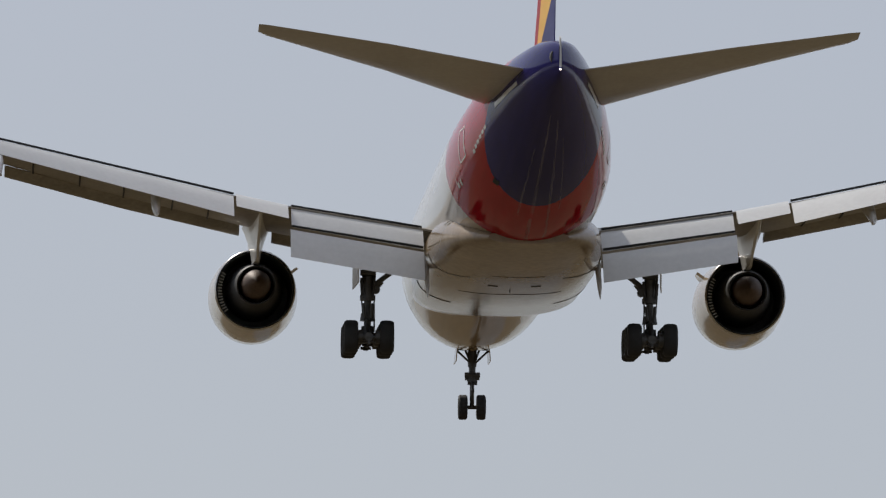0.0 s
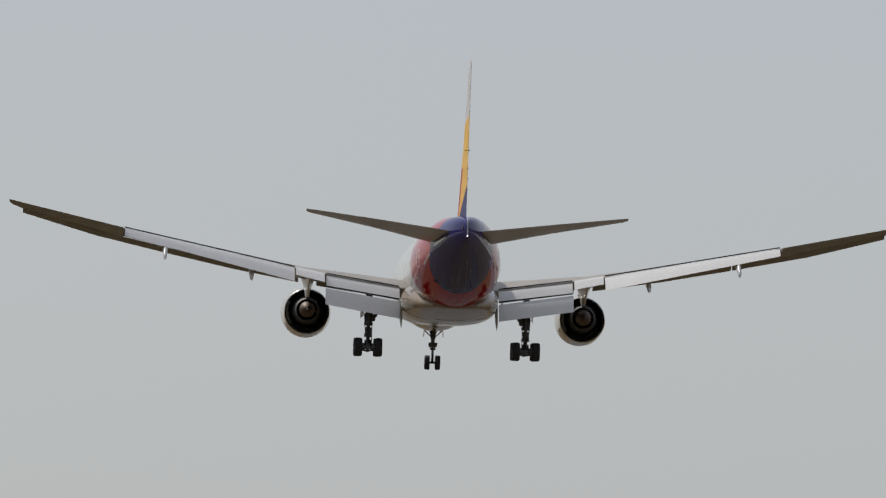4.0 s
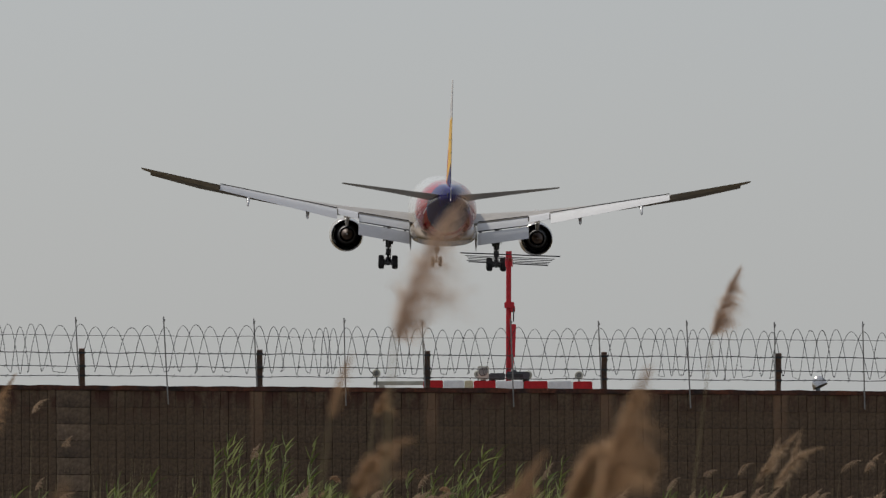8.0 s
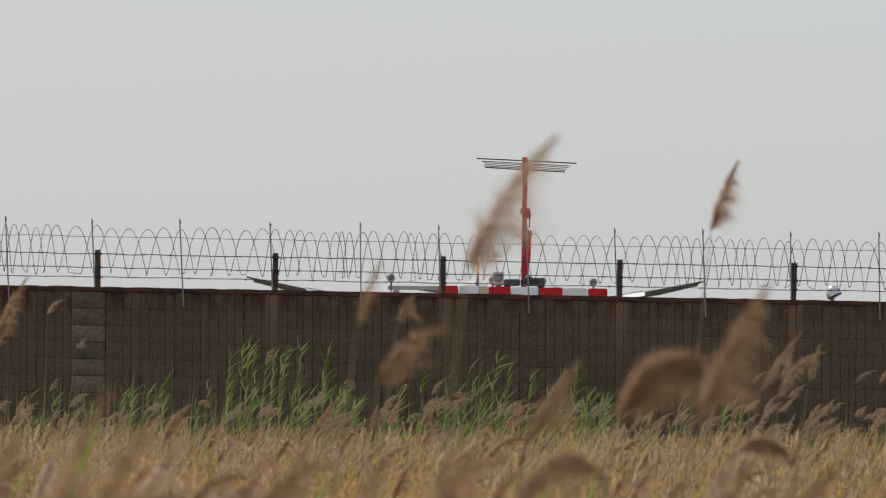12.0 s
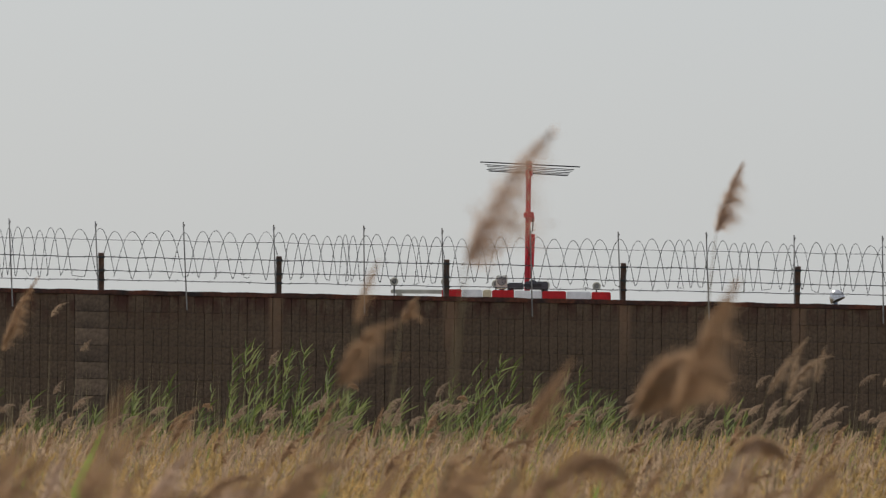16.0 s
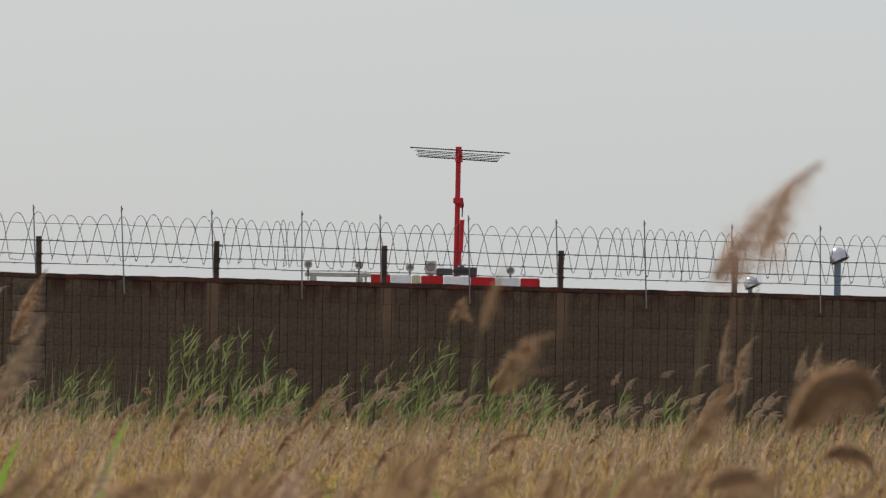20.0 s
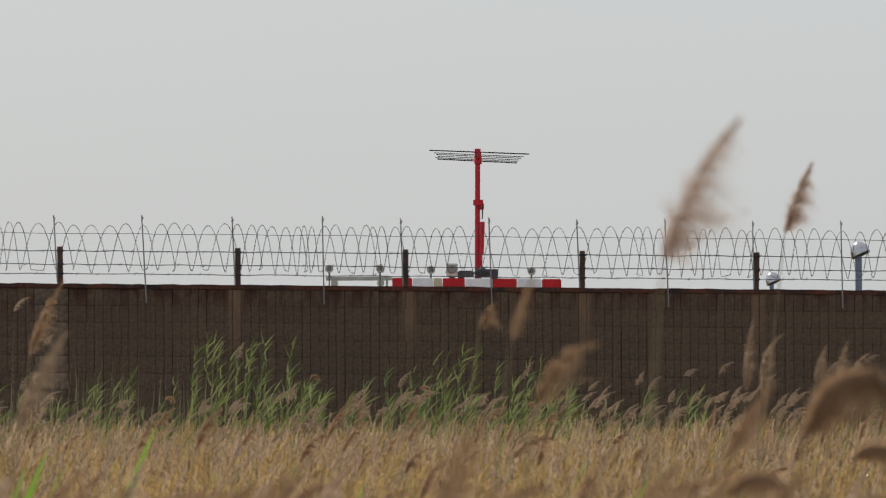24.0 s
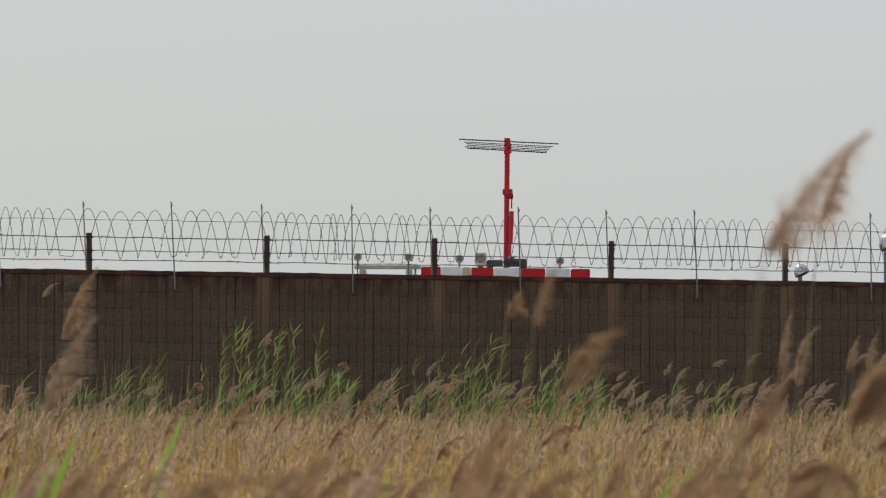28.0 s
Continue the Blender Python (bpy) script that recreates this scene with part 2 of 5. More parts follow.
M_CREAM = mat("cream_box_paint", (0.66, 0.56, 0.36), 0.5, var=0.1)
M_EQUIP = mat("grey_equipment_paint", (0.085, 0.09, 0.096), 0.5, 0.2, var=0.2)
M_ALU = mat("aluminium_rod", (0.035, 0.035, 0.036), 0.6, 0.2, var=0.15)
M_BAR = mat("pale_bar_paint", (0.55, 0.53, 0.44), 0.6, var=0.12)
M_LAMP = mat("lamp_housing", (0.16, 0.16, 0.15), 0.4, 0.5, var=0.15)
M_LENS = mat("lamp_lens", (0.22, 0.21, 0.19), 0.15, 0.0, var=0.1, coat=0.6)
M_POLE = mat("blue_grey_pole", (0.20, 0.25, 0.31), 0.5, 0.2, var=0.12)
M_GROUND = mat("dry_soil", (0.17, 0.13, 0.08), 0.95, var=0.3, scale=0.5, fine=12, second=(0.12, 0.105, 0.055), bump=0.5)
def far_meadow(m):
    """The mown, darker airfield grass beyond the wall."""
    n, l = m.node_tree.nodes, m.node_tree.links
    b = n["Principled BSDF"]
    b.inputs["Specular IOR Level"].default_value = 0.1
    geo, sep, far, nz, val, grass, mix = (n.new("ShaderNode" + k) for k in ("NewGeometry", "SeparateXYZ", "MapRange", "TexNoise", "MapRange", "Mix", "Mix"))
    grass.data_type = mix.data_type = "RGBA"
    l.new(geo.outputs["Position"], sep.inputs["Vector"])
    l.new(sep.outputs["Y"], far.inputs["Value"])
    far.inputs["From Min"].default_value, far.inputs["From Max"].default_value = 101.1, 103.0
    nz.inputs["Scale"].default_value = 0.06
    nz.inputs["Detail"].default_value = 6
    l.new(geo.outputs["Position"], nz.inputs["Vector"])
    val.inputs["From Min"].default_value, val.inputs["From Max"].default_value = 0.35, 0.65
    l.new(nz.outputs["Fac"], val.inputs["Value"])
    grass.inputs["A"].default_value, grass.inputs["B"].default_value = (0.075, 0.061, 0.036, 1), (0.12, 0.09, 0.053, 1)
    l.new(val.outputs["Result"], grass.inputs["Factor"])
    l.new(b.inputs["Base Color"].links[0].from_socket, mix.inputs["A"])
    l.new(grass.outputs["Result"], mix.inputs["B"])
    l.new(far.outputs["Result"], mix.inputs["Factor"])
    l.new(mix.outputs["Result"], b.inputs["Base Color"])


far_meadow(M_GROUND)
M_RUNWAY = mat("runway_asphalt", (0.06, 0.06, 0.06), 0.9, var=0.2, scale=0.05, fine=2)
M_STRAW = plant_mat("dry_grass", (0.36, 0.22, 0.10), (0.52, 0.365, 0.165), (0.30, 0.205, 0.085), 0.5, 0.42)
M_TAN = plant_mat("brown_straw", (0.31, 0.175, 0.07), (0.40, 0.245, 0.10), (0.24, 0.135, 0.055), 0.5, 0.42)
M_HEAD = plant_mat("grass_head", (0.40, 0.255, 0.098), (0.50, 0.345, 0.145), (0.29, 0.185, 0.073), 0.5)
M_PLUME = plant_mat("reed_plume", (0.50, 0.35, 0.255), (0.58, 0.43, 0.32), (0.42, 0.285, 0.20), 0.66)
M_BROWN = plant_mat("brown_plume", (0.37, 0.23, 0.132), (0.445, 0.294, 0.174), (0.30, 0.181, 0.096), 0.62)
M_DUN = plant_mat("dun_plume", (0.36, 0.255, 0.165), (0.43, 0.31, 0.205), (0.30, 0.21, 0.13), 0.6)
M_DRYHEAD = plant_mat("dry_reed_head", (0.33, 0.235, 0.155), (0.41, 0.30, 0.205), (0.26, 0.18, 0.115), 0.45)
M_STALK = plant_mat("reed_stalk", (0.36, 0.29, 0.16), (0.28, 0.22, 0.13), (0.30, 0.27, 0.12), 0.2)
M_GREEN = plant_mat("green_reed_leaf", (0.098, 0.132, 0.027), (0.36, 0.39, 0.15), (0.054, 0.074, 0.018), 0.22, 0.2)
M_OLIVE = plant_mat("olive_grass", (0.30, 0.31, 0.07), (0.47, 0.45, 0.13), (0.20, 0.225, 0.05), 0.45, 0.42)
M_LEAF = plant_mat("bright_leaf", (0.17, 0.30, 0.035), (0.22, 0.37, 0.05), (0.14, 0.25, 0.035), 0.45, 0.45)


# ---------------------------------------------------------------- mesh helpers
def part(name, bm, material, parent=None, label="", smooth=None):
    me = bpy.data.meshes.new(name)
    bmesh.ops.recalc_face_normals(bm, faces=bm.faces)
    bm.to_mesh(me)
    bm.free()
    me.materials.append(material)
    if smooth is not None:
        me.shade_smooth()
        me.set_sharp_from_angle(angle=radians(smooth))
    ob = new(name, me)
    ob.parent = parent
    return tagged(ob, label)


def sheet(name, verts, faces, material, parent=None, label=""):
    me = bpy.data.meshes.new(name)
    me.from_pydata(verts, [], faces)
    me.materials.append(material)
    ob = new(name, me)
    ob.parent = parent
    return tagged(ob, label)


def empty(name, label, category, group="", kind="", at=(0, 0, 0)):
    ob = new(name)
    ob.location = at
    return tagged(ob, label, category, group, kind)


def box(bm, x0, x1, y0, y1, z0, z1, bevel=0.0):
    r = bmesh.ops.create_cube(bm, size=1)
    bmesh.ops.scale(bm, vec=(x1 - x0, y1 - y0, z1 - z0), verts=r["verts"])
    bmesh.ops.translate(bm, vec=((x0 + x1) / 2, (y0 + y1) / 2, (z0 + z1) / 2), verts=r["verts"])
    if bevel:
        edges = list({e for v in r["verts"] for e in v.link_edges})
        bmesh.ops.bevel(bm, geom=edges, offset=bevel, segments=2, affect="EDGES")
    return bm


def loft(bm, rings, caps=True):
    rows = [[bm.verts.new(p) for p in ring] for ring in rings]
    for a, b in zip(rows, rows[1:]):
        for i in range(len(a)):
            j = (i + 1) % len(a)
            bm.faces.new((a[i], a[j], b[j], b[i]))
    if caps:
        bm.faces.new(rows[0][::-1])
        bm.faces.new(rows[-1])
    return bm


def tube(bm, a, b, r0, r1=None, n=10):
    a, b = Vector(a), Vector(b)
    r1 = r0 if r1 is None else r1
    q = (b - a).to_track_quat("Z", "Y")
    ring = lambda c, r: [c + q @ Vector((r * math.cos(2 * math.pi * i / n), r * math.sin(2 * math.pi * i / n), 0)) for i in range(n)]
    return loft(bm, [ring(a, r0), ring(b, r1)])


def turned(bm, profile, centre, axis="y", n=32, caps=False):
    """A surface of revolution about an axis through centre: profile rows are (along, radius)."""
    c = Vector(centre)
    rings = []
    for d, r in profile:
        ring = []
        for i in range(n):
            a = 2 * math.pi * i / n
            u, v = r * math.cos(a), r * math.sin(a)
            ring.append(c + (Vector((u, d, v)) if axis == "y" else Vector((d, u, v)) if axis == "x" else Vector((u, v, d))))
        rings.append(ring)
    return loft(bm, rings, caps)


FOIL = [(0.0, 0.0), (0.015, 0.28), (0.06, 0.55), (0.16, 0.85), (0.32, 1.0), (0.55, 0.80), (0.78, 0.42), (1.0, 0.06)]


def foil(x, y, z, chord, thick, down=0.0, upright=False):
    """A closed wing section with its nose at (x, y, z), running aft along -y and dropping by `down` degrees."""
    pts = [(u, w * thick / 2) for u, w in FOIL] + [(u, -0.75 * w * thick / 2) for u, w in FOIL[:0:-1]]
    d = radians(down)
    out = []
    for u, w in pts:
        aft = chord * u * math.cos(d)
        out.append((x + w, y - chord * u, z) if upright else (x, y - aft - w * math.sin(d), z - chord * u * math.sin(d) + w * math.cos(d)))
    return out


# ---------------------------------------------------------------- the airliner, nose along +y
def wing_z(x):
    return -1.4 + 0.14 * (x - 3) + 0.0014 * (x - 3) ** 2 + 0.012 * max(0, min(x, 22) - 8)


def build_airliner():
    plane = empty("airliner", "twin-engine airliner with a red and indigo tail, gear and flaps down", "airplane")
    # hull: s from the nose, half width, top, bottom
    hull = [(0.0, 0.05, -0.85, -0.95), (0.5, 0.75, -0.15, -1.6), (1.6, 1.5, 0.55, -2.35), (3.2, 2.3, 1.5, -3.12), (5.0, 2.78, 2.3, -3.48),
            (7.5, 3.06, 2.9, -3.68), (10.5, 3.15, 3.1, -3.68), (14, 3.13, 3.1, -3.5), (20, 3.1, 3.1, -3.15), (30, 3.1, 3.1, -3.1), (40, 3.1, 3.1, -3.1), (43, 3.08, 3.1, -3.05),
            (46, 3.0, 3.1, -2.8), (49, 2.78, 3.08, -2.3), (52, 2.45, 3.04, -1.62), (55, 2.02, 2.95, -0.86), (58, 1.5, 2.9, -0.1), (60.5, 1.02, 2.8, 0.55),
            (62.2, 0.6, 2.62, 0.95), (63.2, 0.27, 2.45, 1.2), (63.7, 0.07, 2.3, 1.36)]
    n = 48
    rings = []
    for s, w, top, bot in hull:
        # the tail cone keeps its width high up
        e = 1 - 0.42 * min(1, max(0, (s - 46) / 8))
        ring = []
        for i in range(n):
            sa, ca = math.sin(2 * math.pi * i / n), math.cos(2 * math.pi * i / n)
            ring.append((w * math.copysign(abs(sa) ** (e if ca > 0 else 1), sa), 32 - s, (top + bot) / 2 + (top - bot) / 2 * ca))
        rings.append(ring)
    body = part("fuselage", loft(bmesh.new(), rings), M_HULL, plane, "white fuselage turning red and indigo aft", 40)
    # wing-to-body fairing: half width, top, bottom
    fair = [(14.5, 2.6, -2.0, -3.0), (12.5, 3.15, -1.3, -3.35), (9, 3.35, -1.0, -3.62), (0, 3.4, -0.85, -3.72), (-4, 3.32, -0.75, -3.69), (-6.0, 3.2, -0.85, -3.62), (-7.6, 3.08, -1.05, -3.5), (-9.2, 2.9, -1.35, -3.36), (-10.8, 2.62, -1.75, -3.22), (-12.2, 2.2, -2.15, -3.08), (-13.4, 1.5, -2.5, -2.95)]
    rings = []
    for y, w, top, bot in fair:
        ring = []
        for i in range(40):
            a = 2 * math.pi * i / 40
            c, s_ = math.cos(a), math.sin(a)
            ring.append((w * math.copysign(abs(s_) ** (0.75 + 0.15 * min(1, max(0, -y / 7))), s_), y, (top + bot) / 2 + (top - bot) / 2 * math.copysign(abs(c) ** 0.75, c)))
        rings.append(ring)
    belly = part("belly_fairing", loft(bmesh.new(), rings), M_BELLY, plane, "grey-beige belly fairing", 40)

    def on_fair(y, a, off=0.008):
        """A point on the fairing's skin at station y, a degrees from the top towards the right."""
        for (y0, *r0), (y1, *r1) in zip(fair, fair[1:]):
            if y1 <= y <= y0:
                k = (y0 - y) / (y0 - y1)
                w, top, bot = (p * (1 - k) + q * k for p, q in zip(r0, r1))
        c, s_ = math.cos(radians(a)), math.sin(radians(a))
        return Vector(((w + off) * math.copysign(abs(s_) ** (0.75 + 0.15 * min(1, max(0, -y / 7))), s_), y, (top + bot) / 2 + ((top - bot) / 2 + off) * math.copysign(abs(c) ** 0.75, c)))

    def patch(name, y0, y1, a0, a1, material):
        bm = bmesh.new()
        v = [[bm.verts.new(on_fair(y0 + (y1 - y0) * i / 3, a0 + (a1 - a0) * j / 3)) for j in range(4)] for i in range(4)]
        for i in range(3):
            for j in range(3):
                bm.faces.new((v[i][j], v[i + 1][j], v[i + 1][j + 1], v[i][j + 1]))
        part(name, bm, material, belly)

    for a in (166, 188):
        patch("vent", -3.9, -4.2, a, a + 6, M_SEAM)
    for y in (-7.6, -8.3):
        patch("vent", y, y - 0.3, -69, -59, M_SEAM)
    for y, y_in, a0, a1 in ((-4.2, -5.6, 96, 150), (-4.2, -5.6, -96, -150), (4.5, 4.5, 100, 150), (4.5, 4.5, -100, -150)):
        bm = bmesh.new()
        pts = [on_fair(y + (y_in - y) * (k / 14) ** 2, a0 + (a1 - a0) * k / 14, 0.0) for k in range(15)]
        for p, q in zip(pts, pts[1:]):
            tube(bm, p, q, 0.016, 0.016, 5)
        part("panel_seam", bm, M_SEAM, belly)
    for y, a0, a1 in ((-1.0, 150, 210), (-6.6, 163, 197)):
        bm = bmesh.new()
        pts = [on_fair(y, a0 + (a1 - a0) * k / 14, 0.0) for k in range(15)]
        for p, q in zip(pts, pts[1:]):
            tube(bm, p, q, 0.01, 0.01, 5)
        part("panel_seam", bm, M_SEAM, belly)
    bm = bmesh.new()
    tube(bm, (-0.08, -2.5, -3.66), (-0.08, -2.5, -3.79), 0.03, 0.02, 6)
    part("drain_mast", bm, M_SEAM, belly)

    def on_hull(y, a, off=0.012):
        """A point on the hull's skin at station y, a degrees from the top towards the left."""
        st_ = 32 - y
        for r0, r1 in zip(hull, hull[1:]):
            if r0[0] <= st_ <= r1[0]:
                k = (st_ - r0[0]) / (r1[0] - r0[0])
                w, top, bot = (r0[i] * (1 - k) + r1[i] * k for i in (1, 2, 3))
                return Vector((-(w + off) * math.sin(radians(a)), y, (top + bot) / 2 + ((top - bot) / 2 + off) * math.cos(radians(a))))

    def stripe(name, y0, y1, a0, a1, material, steps=6):
        bm = bmesh.new()
        v = [[bm.verts.new(on_hull(y0 + (y1 - y0) * i / steps, a0 + (a1 - a0) * j / steps)) for j in range(steps + 1)] for i in range(steps + 1)]
        for i in range(steps):
            for j in range(steps):
                bm.faces.new((v[i][j], v[i + 1][j], v[i + 1][j + 1], v[i][j + 1]))
        part(name, bm, material, body)

    for sgn in (1, -1):
        # rear door outline
        for y0, y1, a0, a1 in ((-16.6, -16.72, 80, 104), (-17.8, -17.92, 80, 104), (-16.6, -17.9, 80, 81.3), (-16.6, -17.9, 104, 105.3), (-14.6, -15.0, 112, 116), (-14.6, -14.7, 108, 116), (-15.3, -15.6, 112, 117)):
            stripe("door_outline", y0, y1, sgn * a0, sgn * a1, M_LINE)
        # registration as plain bars
        for k in range(6):
            stripe("marking_bar", -19.2 - 0.5 * k, -19.58 - 0.5 * k, sgn * (108 - 1.2 * k), sgn * (111.5 - 1.2 * k), M_LINE, 2)
        stripe("stabilizer_slot", -23.8, -27.2, sgn * 91, sgn * 97, M_FLAP)
    # chalky runs down the underside of the tail
    for a, y0, y1, w in ((176, -11.8, -27.5, 2.2), (189, -14.0, -27.0, 1.8), (166, -17.0, -24.0, 1.4), (198, -17.5, -25.0, 1.2)):
        stripe("paint_run", y0, y1, a, a + w * 1.2, M_RUN, 8)
    stripe("outflow_vent", -19.0, -19.5, 139, 145, M_SEAM, 3)
    # fin and rudder
    fin_rows = [(2.4, -14.6, -28.2, 0.95), (3.4, -16.4, -28.4, 0.85), (8.0, -22.2, -29.0, 0.55), (12.6, -26.9, -29.55, 0.32), (13.0, -27.3, -29.6, 0.28), (13.14, -27.8, -29.6, 0.12)]
    fin = part("fin", loft(bmesh.new(), [foil(0, y0, z, y0 - y1, th * 0.6, upright=True) for z, y0, y1, th in fin_rows]), M_FIN, plane, "tall fin striped red, yellow and indigo", 50)
    for z in (4.6, 5.3, 6.0):
        part("hinge_fairing", box(bmesh.new(), -0.02, 0.07, -28.62 - 0.1 * (z - 4.6), -28.3 - 0.1 * (z - 4.6), z - 0.035, z + 0.035, 0.015), M_SEAM, fin)
    part("rudder_seam", box(bmesh.new(), -0.16, 0.16, -27.62, -27.58, 7.2, 7.26), M_SEAM, fin)
    for sx in (-1, 1):
        m = lambda ring: [(sx * x, y, z) for x, y, z in ring]
        st = [(0.8, -20.4, 7.6, 1.82, 0.6), (1.6, -21.2, 7.0, 1.92, 0.56), (6.0, -26.1, 4.2, 2.41, 0.28), (10.3, -29.85, 1.7, 2.87, 0.14), (10.62, -30.3, 1.2, 2.9, 0.08)]
        part("stabilizer", loft(bmesh.new(), [m(foil(x, y, z - 0.1 * c, c, th, -5.7)) for x, y, c, z, th in st]), M_STAB, plane, "grey horizontal stabilizer", 50)
        # x, leading edge, trailing edge, thickness, twist (nose down negative)
        ws = [(0.5, 11.6, -2.0, 1.45, 1), (3.1, 9.8, -2.0, 1.4, 1), (9.8, 5.2, -2.3, 0.95, -1), (16.0, 1.0, -4.1, 0.68, -3.5), (22.55, -3.45, -6.4, 0.48, -7), (22.6, -3.5, -7.75, 0.46, -7), (29.6, -8.2, -10.15, 0.22, -9), (30.2, -8.75, -10.35, 0.16, -8), (30.42, -9.4, -10.4, 0.07, -8)]
        wing = part("wing", loft(bmesh.new(), [m(foil(x, y0, wing_z(x) + (y0 - y1) * math.sin(radians(tw)), y0 - y1, th, tw)) for x, y0, y1, th, tw in ws]), M_WING, plane, "long grey wing bent upward", 50)

        def flap(name, x0, x1, y0, y1, drop0, drop1, c0, c1, down, th=0.24, label=""):
            a = m(foil(x0, y0, wing_z(x0) - drop0, c0, th, down))
            b = m(foil(x1, y1, wing_z(x1) - drop1, c1, th * 0.8, down))
            return part(name, loft(bmesh.new(), [a, b]), M_FLAP, wing, label, 50)

        flap("inboard_flap", 3.42, 8.5, -1.75, -2.0, -0.02, -0.02, 1.66, 1.62, 33, label="lowered inboard flap panel")
        flap("aft_flap", 3.42, 8.55, -3.2, -3.42, 0.98, 0.96, 1.55, 1.5, 50, 0.16, label="steep aft flap panel")
        flap("flaperon", 8.62, 10.62, -2.05, -2.2, -0.06, -0.12, 1.6, 1.5, 23, label="drooped flaperon")
        flap("outboard_flap", 10.72, 22.5, -2.35, -6.1, -0.03, -0.03, 2.15, 1.2, 27, label="lowered outboard flap panel")
        for x0, x1, y0, y1, dz in ((3.45, 8.5, -1.7, -1.95, 0.0), (10.72, 22.5, -2.3, -6.1, 0.0), (3.45, 8.5, -3.12, -3.36, -0.92)):
            bm = bmesh.new()
            tube(bm, (sx * x0, y0, wing_z(x0) + 0.13 + dz), (sx * x1, y1, wing_z(x1) + 0.11 + dz), 0.05, 0.045, 6)
            part("flap_seam", bm, M_SEAM, wing)
        for x, y, ln, r in ((3.3, 0.5, 4.4, 0.17), (13.7, -0.8, 4.1, 0.27), (19.7, -4.2, 3.6, 0.24)):
            z = wing_z(x) - 0.55
            drop = 1.0 if x > 4 else 2.3
            ring = lambda yy, zz, rr: [(sx * x + rr * 0.7 * math.cos(k * math.pi / 5), yy, zz + rr * 1.25 * math.sin(k * math.pi / 5)) for k in range(10)]
            part("flap_fairing", loft(bmesh.new(), [ring(y, z + 0.1, 0.04), ring(y - 0.25 * ln, z, r), ring(y - 0.6 * ln, z - drop * 0.3, r * 1.05), ring(y - 0.92 * ln, z - drop * 0.75, r * 0.72), ring(y - ln, z - drop * 0.95, 0.03)]), M_FLAP, wing, "slim pale flap track fairing", 50)
        for x0, x1 in ((4.2, 9.0), (10.3, 19.5), (19.6, 29.5)):
            rings = []
            for x in (x0, (x0 + x1) / 2, x1):
                for wa, wb in zip(ws, ws[1:]):
                    if wa[0] <= x <= wb[0]:
                        k = (x - wa[0]) / (wb[0] - wa[0])
                        le, te, tw = (wa[i] * (1 - k) + wb[i] * k for i in (1, 2, 4))
                nose = wing_z(x) + (le - te) * math.sin(radians(tw))
                rings.append(m(foil(x, le + 0.55, nose - 0.50 + 0.004 * x + 0.014 * max(0, x - 18), 1.45 - 0.014 * x, 0.40, -14)))
            part("slat", loft(bmesh.new(), rings), M_WING, wing, "extended leading edge slat", 50)
        for x in (11.6, 13.0, 14.9, 16.6, 18.4, 20.4):
            for wa, wb in zip(ws, ws[1:]):
                if wa[0] <= x <= wb[0]:
                    k = (x - wa[0]) / (wb[0] - wa[0])
                    le, te, th, tw = (wa[i] * (1 - k) + wb[i] * k for i in (1, 2, 3, 4))
            nose = wing_z(x) + (le - te) * math.sin(radians(tw))
            low = [Vector(p) for p in m(foil(x, le, nose, le - te, th, tw))[9:13]]
            bm = bmesh.new()
            for p, q in zip(low, low[1:]):
                tube(bm, p - Vector((0, 0, 0.015)), q - Vector((0, 0, 0.015)), 0.035, 0.035, 5)
            part("cove_rib", bm, M_SEAM, wing)
        # engine
        cx, cz = sx * 9.66 + 0.06, -2.95
        eng = part("engine_cowl", turned(bmesh.new(), [(6.6, 1.5), (6.55, 1.59), (8.2, 1.70), (10.0, 1.77), (11.6, 1.72), (12.5, 1.58), (12.7, 1.43), (12.4, 1.33), (11.4, 1.31), (9.5, 1.39), (6.6, 1.5)], (cx, 0, cz), n=48), M_COWL, plane, "pale engine cowl with an open rear nozzle", 50)
        part("duct", turned(bmesh.new(), [(9.4, 0.3), (9.4, 1.38), (6.62, 1.495), (6.64, 1.46), (9.3, 1.35), (9.3, 0.3)], (cx, 0, cz), n=48), M_SOOT, eng, "sooty fan duct", 50)
        part("core_cowl", turned(bmesh.new(), [(9.3, 1.1), (7.6, 1.12), (6.2, 0.9), (5.35, 0.76), (5.4, 0.7), (7.0, 0.72)], (cx, 0, cz + 0.08), n=40), M_SOOT, eng, "", 50)
        part("exhaust_plug", turned(bmesh.new(), [(7.0, 0.6), (5.6, 0.6), (4.9, 0.5), (4.3, 0.24), (4.15, 0.03)], (cx, 0, cz + 0.12), n=32), M_HOT, eng, "heat-browned exhaust plug", 60)
        part("fan_rim", turned(bmesh.new(), [(6.52, 1.5), (6.47, 1.545), (6.52, 1.595), (6.62, 1.60), (6.6, 1.5)], (cx, 0, cz), n=48), M_SILVER, eng, "bare metal nozzle rim", 60)
        for k in range(14):
            a = math.pi + (0.62 - 0.085 * k)
            ca, sa = math.cos(a), math.sin(a)
            bm = bmesh.new()
            tube(bm, (cx + 1.31 * ca, 6.75, cz + 1.31 * sa), (cx + 1.46 * ca, 6.62, cz + 1.46 * sa), 0.03, n=5)
            part("guide_vane", bm, M_FLAP, eng)
        bm = bmesh.new()
